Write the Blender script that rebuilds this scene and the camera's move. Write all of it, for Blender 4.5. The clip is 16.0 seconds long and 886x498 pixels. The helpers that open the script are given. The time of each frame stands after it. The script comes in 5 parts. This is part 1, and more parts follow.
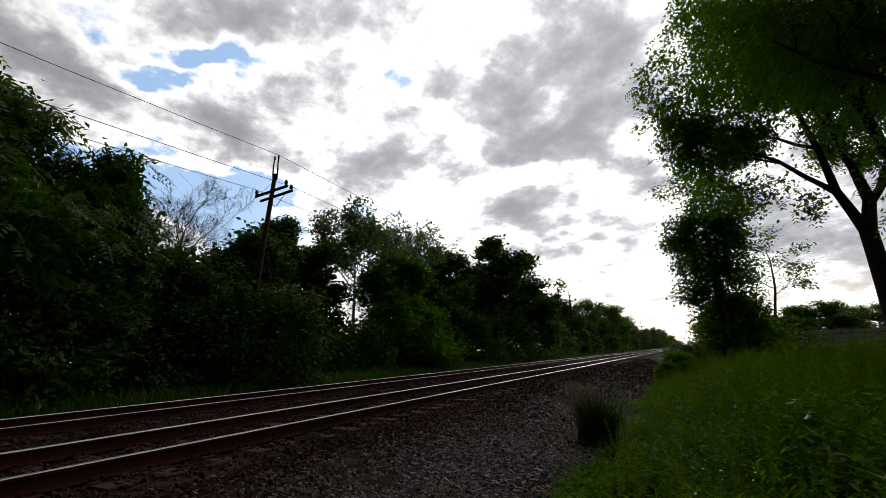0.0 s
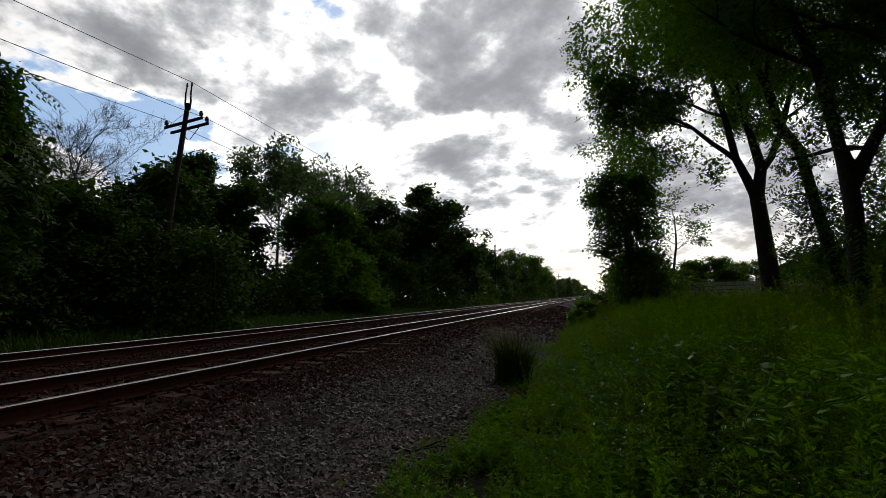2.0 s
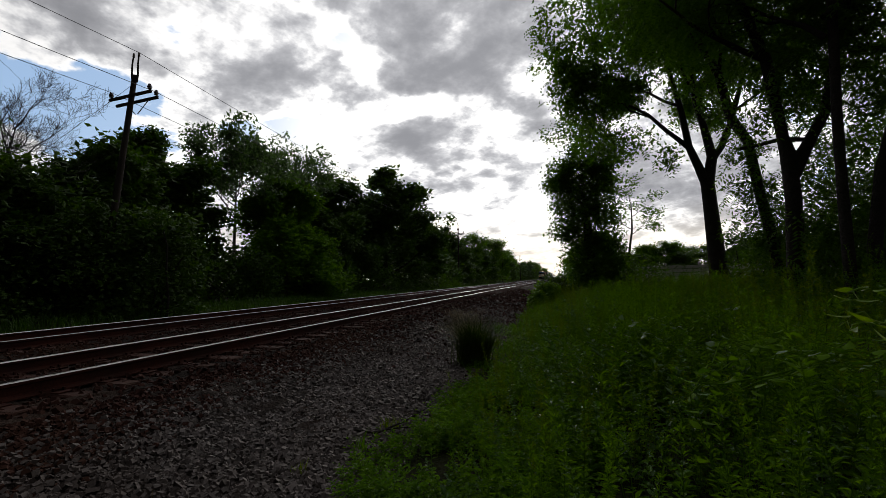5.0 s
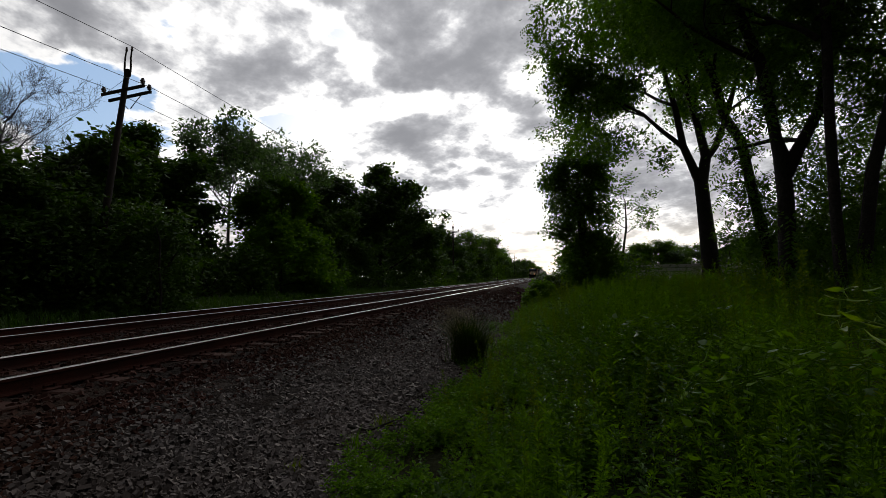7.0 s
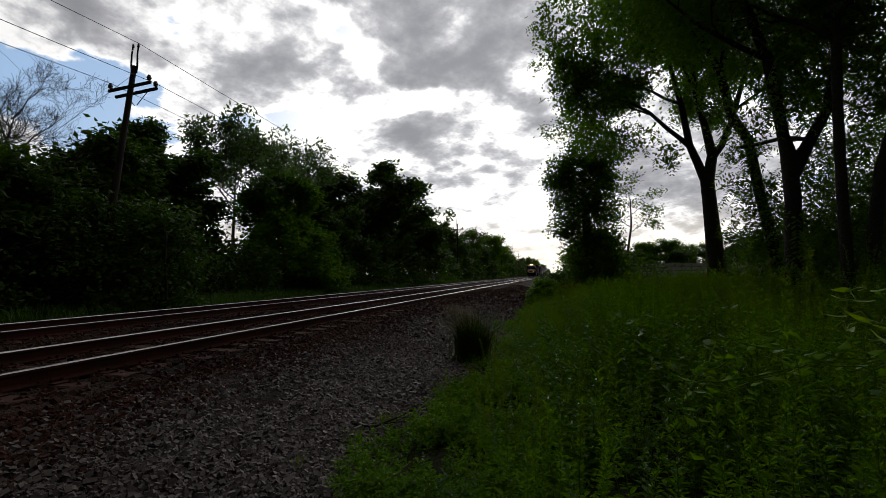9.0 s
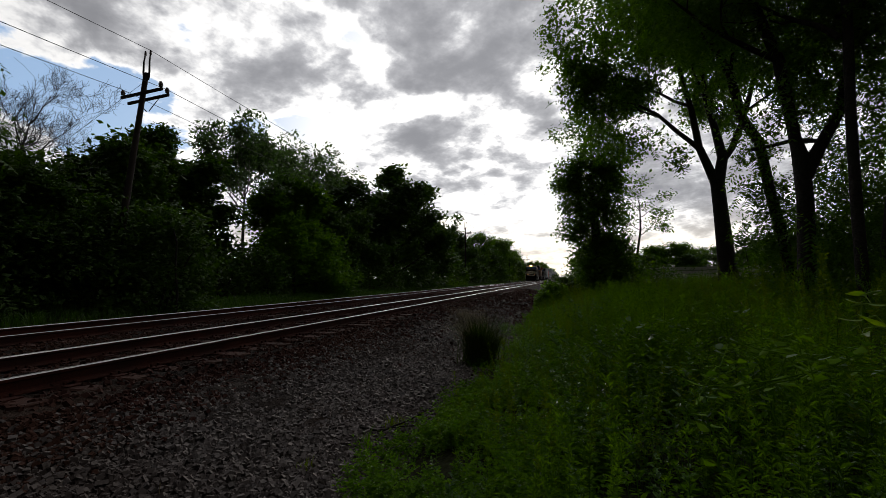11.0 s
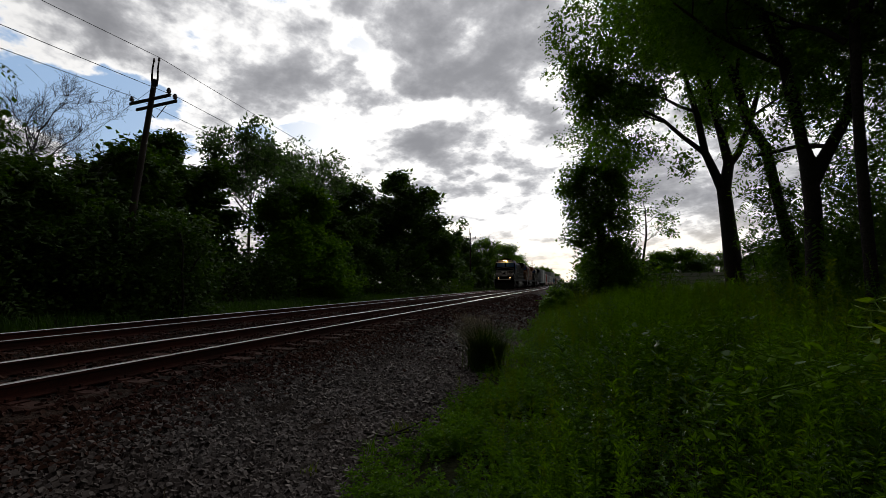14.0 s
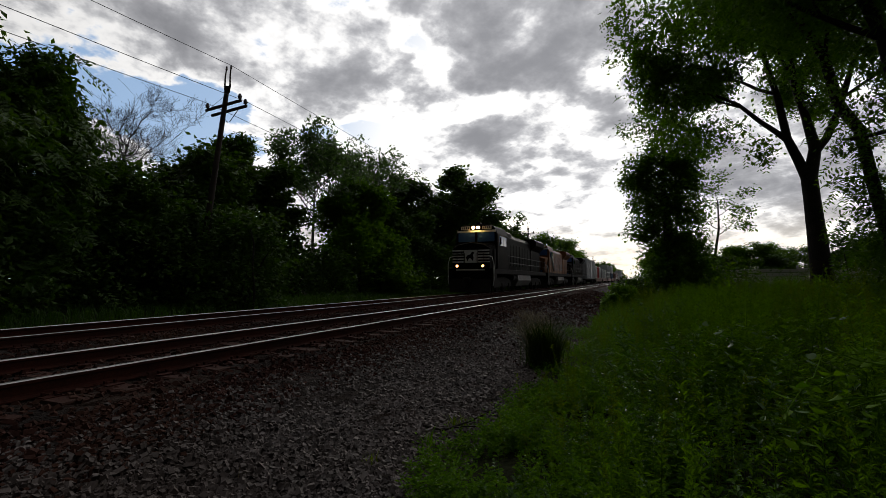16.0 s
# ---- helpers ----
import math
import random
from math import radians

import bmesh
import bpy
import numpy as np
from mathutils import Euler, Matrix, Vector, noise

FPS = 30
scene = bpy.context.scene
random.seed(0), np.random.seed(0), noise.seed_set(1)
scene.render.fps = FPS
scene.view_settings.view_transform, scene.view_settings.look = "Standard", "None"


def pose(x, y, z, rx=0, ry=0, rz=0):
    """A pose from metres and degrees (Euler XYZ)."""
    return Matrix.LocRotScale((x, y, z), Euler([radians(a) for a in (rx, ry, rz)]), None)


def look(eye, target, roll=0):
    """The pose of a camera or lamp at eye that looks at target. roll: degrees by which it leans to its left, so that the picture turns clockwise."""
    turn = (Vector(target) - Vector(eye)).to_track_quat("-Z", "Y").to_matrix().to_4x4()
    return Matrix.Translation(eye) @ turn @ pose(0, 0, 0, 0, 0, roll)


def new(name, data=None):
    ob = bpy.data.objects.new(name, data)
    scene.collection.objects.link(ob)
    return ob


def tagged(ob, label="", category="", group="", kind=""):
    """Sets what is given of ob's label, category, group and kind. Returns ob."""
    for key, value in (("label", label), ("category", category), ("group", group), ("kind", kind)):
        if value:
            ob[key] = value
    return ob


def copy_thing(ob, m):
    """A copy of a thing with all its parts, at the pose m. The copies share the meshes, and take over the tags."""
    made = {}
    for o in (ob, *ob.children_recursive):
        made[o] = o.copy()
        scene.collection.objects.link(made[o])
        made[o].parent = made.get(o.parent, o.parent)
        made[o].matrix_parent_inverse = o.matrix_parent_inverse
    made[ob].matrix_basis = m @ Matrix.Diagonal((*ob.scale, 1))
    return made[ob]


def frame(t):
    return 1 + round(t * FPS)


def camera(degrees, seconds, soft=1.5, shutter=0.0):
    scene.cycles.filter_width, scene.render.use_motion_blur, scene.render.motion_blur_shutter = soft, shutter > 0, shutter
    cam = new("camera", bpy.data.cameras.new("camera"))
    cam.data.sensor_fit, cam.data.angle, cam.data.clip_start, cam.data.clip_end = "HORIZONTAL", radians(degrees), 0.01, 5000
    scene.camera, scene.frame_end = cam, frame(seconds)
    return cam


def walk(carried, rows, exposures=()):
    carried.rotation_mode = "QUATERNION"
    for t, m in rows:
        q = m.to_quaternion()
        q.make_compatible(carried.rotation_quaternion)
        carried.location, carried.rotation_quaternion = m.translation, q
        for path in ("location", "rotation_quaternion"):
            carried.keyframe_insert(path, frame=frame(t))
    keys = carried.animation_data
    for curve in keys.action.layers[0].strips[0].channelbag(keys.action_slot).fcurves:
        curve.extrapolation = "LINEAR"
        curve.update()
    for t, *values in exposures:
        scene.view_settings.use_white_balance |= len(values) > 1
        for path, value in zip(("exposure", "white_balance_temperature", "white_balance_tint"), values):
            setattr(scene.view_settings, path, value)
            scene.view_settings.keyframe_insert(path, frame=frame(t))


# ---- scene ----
cam = camera(87.8, 16.0, soft=0.5)
EYE = 1.55
TURNS = [
    (0.0, 102.65, 1.56, 27.92), (0.5, 100.64, 1.27, 25.0), (1.0, 98.61, 1.05, 22.58), (1.5, 96.72, 1.02, 20.47),
    (2.0, 95.94, 0.95, 18.93), (2.5, 94.92, 0.87, 17.58), (3.0, 94.15, 0.97, 16.65), (3.5, 94.02, 0.98, 15.66),
    (4.0, 93.97, 1.02, 14.92), (6.5, 93.5, 0.84, 13.92), (7.0, 93.47, 0.71, 13.68), (7.5, 93.51, 0.64, 13.69),
    (8.0, 93.24, 0.54, 13.81), (10.5, 93.27, 0.37, 14.93), (11.0, 93.66, 0.38, 15.18), (11.5, 94.05, 0.32, 15.35),
    (12.0, 94.32, 0.32, 15.46), (12.5, 94.43, 0.29, 15.53), (13.0, 94.45, 0.27, 15.52), (13.5, 94.35, 0.25, 15.59),
    (14.0, 94.31, 0.24, 15.78), (14.5, 94.03, 0.17, 16.45), (15.0, 93.52, 0.15, 17.7), (15.5, 93.21, 0.04, 19.61),
    (16.0, 93.76, -0.07, 22.87)]
walk(cam, [(t, pose(0, 0, EYE, rx, ry, rz)) for t, rx, ry, rz in TURNS],
     exposures=[(0.0, 0.30), (1.5, 0.14), (3.5, 0.0), (8.0, 0.0), (12.0, -0.05), (16.0, -0.1)])

# ---- sky and light ----
SUN_AZ, SUN_EL = radians(-9.0), radians(13.0)      # azimuth from +y towards +x


def build_sky():
    w = bpy.data.worlds.new("evening_sky")
    scene.world = w
    w.use_nodes = True
    nt = w.node_tree
    nt.nodes.clear()
    N, L = nt.nodes.new, nt.links.new

    def m(op, a, b=None, c=None, clamp=False):
        n = N("ShaderNodeMath"); n.operation = op; n.use_clamp = clamp
        for i, x in enumerate((a, b, c)):
            if x is None:
                continue
            if isinstance(x, (int, float)):
                n.inputs[i].default_value = x
            else:
                L(x, n.inputs[i])
        return n.outputs[0]

    def ramp(x, lo, hi, a=0.0, b=1.0, smooth=True):
        n = N("ShaderNodeMapRange"); n.interpolation_type = "SMOOTHSTEP" if smooth else "LINEAR"
        L(x, n.inputs[0])
        for i, v in zip((1, 2, 3, 4), (lo, hi, a, b)):
            n.inputs[i].default_value = v
        return n.outputs[0]

    def mix(f, a, b):
        n = N("ShaderNodeMix"); n.data_type = "RGBA"
        if isinstance(f, (int, float)):
            n.inputs[0].default_value = f
        else:
            L(f, n.inputs[0])
        for i, x in ((6, a), (7, b)):
            if isinstance(x, tuple):
                n.inputs[i].default_value = (*x, 1)
            else:
                L(x, n.inputs[i])
        return n.outputs[2]

    tc = N("ShaderNodeTexCoord")
    sep = N("ShaderNodeSeparateXYZ"); L(tc.outputs["Generated"], sep.inputs[0])
    x, y, z = sep.outputs
    sky = N("ShaderNodeTexSky"); sky.sky_type = "NISHITA"; sky.sun_disc = False
    sky.sun_elevation, sky.sun_rotation = SUN_EL, SUN_AZ
    sky.air_density, sky.dust_density, sky.ozone_density = 1.0, 1.6, 1.5
    skyc = N("ShaderNodeVectorMath"); skyc.operation = "SCALE"
    L(sky.outputs[0], skyc.inputs[0]); skyc.inputs["Scale"].default_value = SKY_STRENGTH

    # the cloud deck: a layer overhead, drawn out towards the horizon
    zz = m("ADD", m("MAXIMUM", z, 0.0), 0.30)
    comb = N("ShaderNodeCombineXYZ"); L(m("DIVIDE", x, zz), comb.inputs[0]); L(m("DIVIDE", y, zz), comb.inputs[1]); comb.inputs[2].default_value = CLOUD_SEED

    def noisy(scale, detail, rough, dist=0.0, off=0.0, colour=False):
        mp = N("ShaderNodeMapping"); L(comb.outputs[0], mp.inputs[0]); mp.inputs["Location"].default_value = (off, off * 0.7, off * 0.3)
        mp.inputs["Rotation"].default_value = (0, 0, 0.6)
        n = N("ShaderNodeTexNoise"); L(mp.outputs[0], n.inputs["Vector"])
        n.inputs["Scale"].default_value, n.inputs["Detail"].default_value = scale, detail
        n.inputs["Roughness"].default_value, n.inputs["Distortion"].default_value = rough, dist
        return n.outputs["Color" if colour else "Fac"]

    mid = noisy(5.2, 5.0, 0.56, 0.15, 3.1)
    fine = noisy(17.0, 4.0, 0.6, 0.1, 7.7)
    dens = m("MULTIPLY_ADD", mid, 0.56, m("MULTIPLY_ADD", fine, 0.15, 0.313))
    # azimuth and elevation in degrees, frayed so that banks and breaks get ragged edges
    wide = N("ShaderNodeVectorMath"); wide.operation = "MULTIPLY_ADD"
    L(noisy(4.5, 4.0, 0.6, 0.0, 1.3, True), wide.inputs[0])
    wide.inputs[1].default_value, wide.inputs[2].default_value = (13.0, 9.0, 0.0), (-6.5, -4.5, 0.0)
    angles = N("ShaderNodeCombineXYZ")
    L(m("MULTIPLY", m("ARCTAN2", x, y), 180 / math.pi), angles.inputs[0]); L(m("MULTIPLY", m("ARCSINE", z), 180 / math.pi), angles.inputs[1])
    warped = N("ShaderNodeVectorMath"); L(angles.outputs[0], warped.inputs[0]); L(wide.outputs[0], warped.inputs[1])
    for az, el, ru, rv, turn, amount in CLOUD_BANKS + CLOUD_BREAKS:
        mp = N("ShaderNodeMapping"); mp.vector_type = "TEXTURE"; L(warped.outputs[0], mp.inputs[0])
        mp.inputs["Location"].default_value, mp.inputs["Rotation"].default_value = (az, el, 0), (0, 0, radians(turn))
        mp.inputs["Scale"].default_value = (ru * 1.35, rv * 1.35, 1)
        g = N("ShaderNodeTexGradient"); g.gradient_type = "SPHERICAL"; L(mp.outputs[0], g.inputs[0])
        dens = m("MULTIPLY_ADD", ramp(g.outputs["Fac"], 0.0, 0.8), amount, dens)
    # nearness to the sun
    sd = Vector((math.sin(SUN_AZ) * math.cos(SUN_EL), math.cos(SUN_AZ) * math.cos(SUN_EL), math.sin(SUN_EL)))
    dot = N("ShaderNodeVectorMath"); dot.operation = "DOT_PRODUCT"
    L(tc.outputs["Generated"], dot.inputs[0]); dot.inputs[1].default_value = sd
    near = ramp(dot.outputs["Value"], 0.55, 1.0)
    nearer = ramp(dot.outputs["Value"], 0.86, 1.0)
    cover = ramp(dens, 0.56, 0.63)
    # thin cloud is lit through, thick cloud is grey
    tone = N("ShaderNodeValToRGB"); L(m("MULTIPLY_ADD", fine, 0.05, dens), tone.inputs[0])
    tone.color_ramp.interpolation = "B_SPLINE"
    els = tone.color_ramp.elements
    for i, (pos, c) in enumerate(((0.60, (1.0, 0.98, 0.96)), (0.675, (0.95, 0.94, 0.93)), (0.72, (0.57, 0.572, 0.59)), (0.77, (0.37, 0.372, 0.393)), (0.87, (0.24, 0.243, 0.262)))):
        e = els[i] if i < 2 else els.new(pos)
        e.position, e.color = pos, (*c, 1)
    bright = N("ShaderNodeVectorMath"); bright.operation = "SCALE"
    L(tone.outputs[0], bright.inputs[0]); L(ramp(dot.outputs["Value"], 0.5, 0.97, 0.92, 1.3), bright.inputs["Scale"])
    cloud = bright.outputs[0]
    blue = mix(0.6, skyc.outputs[0], (0.36, 0.55, 0.86))
    haze = mix(nearer, blue, (1.4, 1.34, 1.24))
    full = mix(cover, haze, cloud)
    low = ramp(z, -0.02, 0.16, 1.0, 0.0)
    glow = mix(near, (0.36, 0.35, 0.34), (1.25, 1.10, 0.86))
    full = mix(m("MULTIPLY", low, 0.7), full, glow)
    bg = N("ShaderNodeBackground"); L(full, bg.inputs[0]); L(ramp(dot.outputs["Value"], -0.2, 0.62, 0.09, 1.0), bg.inputs[1])
    out = N("ShaderNodeOutputWorld"); L(bg.outputs[0], out.inputs[0])


SKY_STRENGTH, CLOUD_SEED = 0.15, 2.0
# azimuth, elevation, half width and half height in degrees, turn, thickness
CLOUD_BANKS = [(-12.9, 28.5, 16.2, 6.7, -8, 0.10), (-15.1, 24.4, 9.3, 3.8, -2, 0.06), (-36.8, 21.7, 9.7, 3.0, 1, 0.075), (-27.1, 25.1, 5.8, 3.6, -34, 0.075), (-41.0, 26.8, 8.6, 2.6, -15, 0.05),
               (-18.4, 17.0, 6.1, 2.8, 0, 0.10), (-10.2, 14.9, 6.3, 1.5, -2, 0.09), (-14.9, 11.6, 7.8, 1.8, -1, 0.10), (-3.4, 20.2, 5.2, 2.0, -23, 0.10), (-58.6, 25.4, 8.6, 3.0, 0, 0.08),
               (-70.7, 27.1, 7.0, 2.3, -5, 0.08), (-53.5, 36.5, 10.5, 2.4, 1, 0.07), (-6.4, 35.4, 11.2, 4.0, -14, 0.09), (14.0, 12.0, 12.0, 6.0, 0, 0.08)]
CLOUD_BREAKS = [(-26.4, 28.1, 9.7, 1.7, -34, -0.10), (-23.7, 20.1, 7.8, 1.7, 6, -0.08), (-15.8, 21.6, 5.0, 2.0, -10, -0.10), (-31.7, 17.2, 7.4, 1.9, 4, -0.08), (-8.9, 6.3, 17.3, 7.7, -2, -0.05),
                (-2.3, 22.6, 3.9, 1.6, 22, -0.10), (-53.3, 16.8, 9.9, 4.2, -7, -0.22), (-57.7, 33.3, 5.9, 1.3, 20, -0.10), (-62.3, 29.0, 4.6, 1.3, 13, -0.10), (-69.1, 19.3, 9.7, 3.2, -13, -0.16)]
build_sky()
sun = new("sun", bpy.data.lights.new("sun", "SUN"))
sun.data.energy, sun.data.angle, sun.data.color = 0.5, radians(12), (1.0, 0.93, 0.82)
sun.matrix_world = look((0, 0, 0), (-math.sin(SUN_AZ) * math.cos(SUN_EL), -math.cos(SUN_AZ) * math.cos(SUN_EL), -math.sin(SUN_EL)))
sun.location = (-20, 120, 60)

# ---- materials ----
def material(name, c1, c2, rough=0.8, metal=0.0, scale=4.0, fine=60.0, bump=0.3, bump_dist=0.01, island=0.0, obj_random=0.0,
             translucent=0.0, emit=0.0, spec=0.5, stain=None):
    mt = bpy.data.materials.new(name)
    mt.use_nodes = True
    nt = mt.node_tree
    N, L = nt.nodes.new, nt.links.new
    b = nt.nodes["Principled BSDF"]
    out = nt.nodes["Material Output"]
    tc = N("ShaderNodeTexCoord")
    n1 = N("ShaderNodeTexNoise"); n1.inputs["Scale"].default_value = scale; n1.inputs["Detail"].default_value = 4
    n2 = N("ShaderNodeTexNoise"); n2.inputs["Scale"].default_value = fine; n2.inputs["Detail"].default_value = 3
    L(tc.outputs["Object"], n1.inputs["Vector"]); L(tc.outputs["Object"], n2.inputs["Vector"])
    add = N("ShaderNodeMath"); add.operation = "ADD"; L(n1.outputs["Fac"], add.inputs[0]); L(n2.outputs["Fac"], add.inputs[1])
    src = add.outputs[0]
    lo, hi = 0.72, 1.28
    for amount, node, sock in ((island, "ShaderNodeNewGeometry", "Random Per Island"), (obj_random, "ShaderNodeObjectInfo", "Random")):
        if amount:
            g = N(node)
            mul = N("ShaderNodeMath"); mul.operation = "MULTIPLY_ADD"
            L(g.outputs[sock], mul.inputs[0]); mul.inputs[1].default_value = amount; L(src, mul.inputs[2])
            src = mul.outputs[0]; hi += amount
    mr = N("ShaderNodeMapRange"); L(src, mr.inputs[0]); mr.inputs[1].default_value, mr.inputs[2].default_value = lo, hi
    mx = N("ShaderNodeMix"); mx.data_type = "RGBA"; L(mr.outputs[0], mx.inputs[0])
    mx.inputs[6].default_value, mx.inputs[7].default_value = (*c1, 1), (*c2, 1)
    col = mx.outputs[2]
    if stain:
        n3 = N("ShaderNodeTexNoise"); n3.inputs["Scale"].default_value = scale * 0.37; n3.inputs["Detail"].default_value = 6
        L(tc.outputs["Object"], n3.inputs["Vector"])
        m3 = N("ShaderNodeMapRange"); L(n3.outputs["Fac"], m3.inputs[0]); m3.inputs[1].default_value, m3.inputs[2].default_value = 0.5, 0.68
        mx3 = N("ShaderNodeMix"); mx3.data_type = "RGBA"; L(m3.outputs[0], mx3.inputs[0]); L(col, mx3.inputs[6])
        mx3.inputs[7].default_value = (*stain, 1); col = mx3.outputs[2]
    L(col, b.inputs["Base Color"])
    b.inputs["Roughness"].default_value, b.inputs["Metallic"].default_value = rough, metal
    b.inputs["Specular IOR Level"].default_value = spec
    if bump:
        bp = N("ShaderNodeBump"); bp.inputs["Strength"].default_value = bump; bp.inputs["Distance"].default_value = bump_dist
        L(add.outputs[0], bp.inputs["Height"]); L(bp.outputs[0], b.inputs["Normal"])
    if emit:
        b.inputs["Emission Color"].default_value = (*c2, 1); b.inputs["Emission Strength"].default_value = emit
    if translucent:
        tr = N("ShaderNodeBsdfTranslucent")
        hs = N("ShaderNodeHueSaturation"); hs.inputs["Saturation"].default_value = 1.35; hs.inputs["Value"].default_value = 1.5
        L(col, hs.inputs["Color"]); L(hs.outputs[0], tr.inputs["Color"])
        ms = N("ShaderNodeMixShader"); ms.inputs[0].default_value = translucent
        L(b.outputs[0], ms.inputs[1]); L(tr.outputs[0], ms.inputs[2]); L(ms.outputs[0], out.inputs["Surface"])
    return mt


LEAF = material("leaf_green", (0.016, 0.042, 0.006), (0.068, 0.125, 0.016), 0.55, island=0.9, scale=0.5, fine=3, bump=0, translucent=0.35, spec=0.2)
# leaf green made brighter, standing in for backlight on the near-side trees
LEAF_BACKLIT = material("backlit_leaf", (0.026, 0.065, 0.007), (0.10, 0.19, 0.018), 0.55, island=0.9, scale=0.5, fine=3, bump=0, translucent=0.5, spec=0.2)
LEAF_PALE = material("leaf_pale_green", (0.04, 0.072, 0.026), (0.11, 0.17, 0.06), 0.5, island=0.9, scale=0.5, fine=3, bump=0, translucent=0.4, spec=0.35)
LEAF_FRESH = material("leaf_fresh_green", (0.034, 0.092, 0.002), (0.12, 0.24, 0.008), 0.5, island=0.8, scale=0.6, fine=4, bump=0, translucent=0.4, spec=0.08)
LEAF_WEED = material("weed_leaf", (0.012, 0.042, 0.0008), (0.135, 0.26, 0.005), 0.65, island=0.85, scale=1.5, fine=7, bump=0, translucent=0.4, spec=0.04)
LEAF_OLIVE = material("weed_leaf_olive", (0.045, 0.08, 0.002), (0.14, 0.20, 0.005), 0.55, island=0.8, scale=0.7, fine=5, bump=0, translucent=0.45, spec=0.04)
LEAF_VINE = material("vine_leaf_pale", (0.11, 0.20, 0.015), (0.20, 0.29, 0.035), 0.4, scale=6, fine=40, bump=0.1, translucent=0.4, spec=0.35)
LEAF_GLOSS = material("glossy_weed_leaf", (0.016, 0.050, 0.004), (0.075, 0.16, 0.014), 0.5, island=0.85, scale=1.5, fine=9, bump=0, translucent=0.3, spec=0.28)
LEAF_YELLOW = material("yellowed_leaf", (0.35, 0.20, 0.02), (0.50, 0.33, 0.04), 0.5, scale=5, fine=30, bump=0, translucent=0.3)
LEAF_SEDGE = material("sedge_blade", (0.014, 0.028, 0.005), (0.050, 0.078, 0.014), 0.6, island=0.8, scale=0.6, fine=4, bump=0, translucent=0.25, spec=0.2)
GRASS = material("grass_blade", (0.022, 0.055, 0.006), (0.06, 0.12, 0.014), 0.5, island=0.9, scale=0.4, fine=3, bump=0, translucent=0.4, spec=0.2)
DRY = material("dry_stalk", (0.16, 0.12, 0.06), (0.32, 0.26, 0.15), 0.7, island=0.7, scale=4, fine=30, bump=0)
BARK = material("tree_bark", (0.010, 0.008, 0.007), (0.034, 0.028, 0.022), 0.9, scale=3, fine=26, bump=0.9, bump_dist=0.03, stain=(0.018, 0.020, 0.012), spec=0.2)
BARK_GREY = material("dead_grey_bark", (0.02, 0.018, 0.017), (0.05, 0.046, 0.043), 0.9, scale=3, fine=26, bump=0.7, bump_dist=0.02)
BARK_PALE = material("pale_bark", (0.10, 0.09, 0.075), (0.20, 0.18, 0.15), 0.85, scale=3, fine=26, bump=0.7, bump_dist=0.02)
POLE_WOOD = material("weathered_pole_wood", (0.016, 0.011, 0.009), (0.042, 0.031, 0.025), 0.9, scale=2, fine=40, bump=0.6, stain=(0.025, 0.02, 0.017), spec=0.2)
CERAMIC = material("brown_porcelain", (0.04, 0.022, 0.016), (0.07, 0.04, 0.03), 0.25, scale=8, fine=40, bump=0)
WIRE = material("weathered_wire", (0.03, 0.032, 0.034), (0.06, 0.06, 0.06), 0.6, 0.4, scale=6, fine=40, bump=0)
SOIL = material("soil_and_moss", (0.012, 0.014, 0.006), (0.032, 0.034, 0.014), 0.95, scale=0.6, fine=18, bump=0.8, bump_dist=0.03, stain=(0.02, 0.034, 0.009), spec=0.05)
# darker than the stones: the shade of their gaps is in this colour
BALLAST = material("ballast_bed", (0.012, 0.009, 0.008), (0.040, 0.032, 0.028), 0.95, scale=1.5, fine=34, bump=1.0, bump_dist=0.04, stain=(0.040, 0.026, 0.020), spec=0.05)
STONE = material("crushed_stone", (0.012, 0.0098, 0.009), (0.165, 0.138, 0.129), 0.7, spec=0.2, scale=0.8, fine=70, bump=0.3, bump_dist=0.004, island=0.9, stain=(0.050, 0.036, 0.030))
STONE_ONE = material("crushed_stone_piece", (0.014, 0.0115, 0.011), (0.18, 0.15, 0.14), 0.7, spec=0.2, scale=0.8, fine=70, bump=0.3, bump_dist=0.004, obj_random=0.9)
STONE_RUSTY = material("rust_stained_stone", (0.009, 0.0038, 0.0028), (0.072, 0.032, 0.025), 0.85, spec=0.05, scale=0.8, fine=70, bump=0.3, bump_dist=0.004, island=0.9, stain=(0.05, 0.024, 0.016))
RUST = material("rail_rust", (0.020, 0.0048, 0.0028), (0.054, 0.0125, 0.0065), 0.9, 0.0, scale=3, fine=50, bump=0.5, bump_dist=0.004, stain=(0.025, 0.009, 0.006), spec=0.15)
STEEL = material("worn_rail_steel", (0.30, 0.285, 0.27), (0.46, 0.44, 0.42), 0.36, 1.0, scale=1.5, fine=90, bump=0.05, bump_dist=0.001)
TIE = material("creosoted_tie", (0.019, 0.0065, 0.0045), (0.056, 0.021, 0.014), 0.9, scale=3, fine=45, bump=0.8, bump_dist=0.01, obj_random=0.6, stain=(0.04, 0.018, 0.012), spec=0.15)
BLACK = material("black_loco_paint", (0.0025, 0.0022, 0.002), (0.008, 0.0068, 0.0058), 0.5, scale=1.2, fine=22, bump=0.06, stain=(0.012, 0.009, 0.007), spec=0.015)
GRIME = material("underframe_grime", (0.006, 0.005, 0.004), (0.018, 0.014, 0.011), 0.85, scale=2, fine=24, bump=0.3, spec=0.15)
WHITE = material("white_paint", (0.62, 0.62, 0.60), (0.80, 0.80, 0.78), 0.45, scale=1.5, fine=20, bump=0.03, stain=(0.42, 0.40, 0.37))
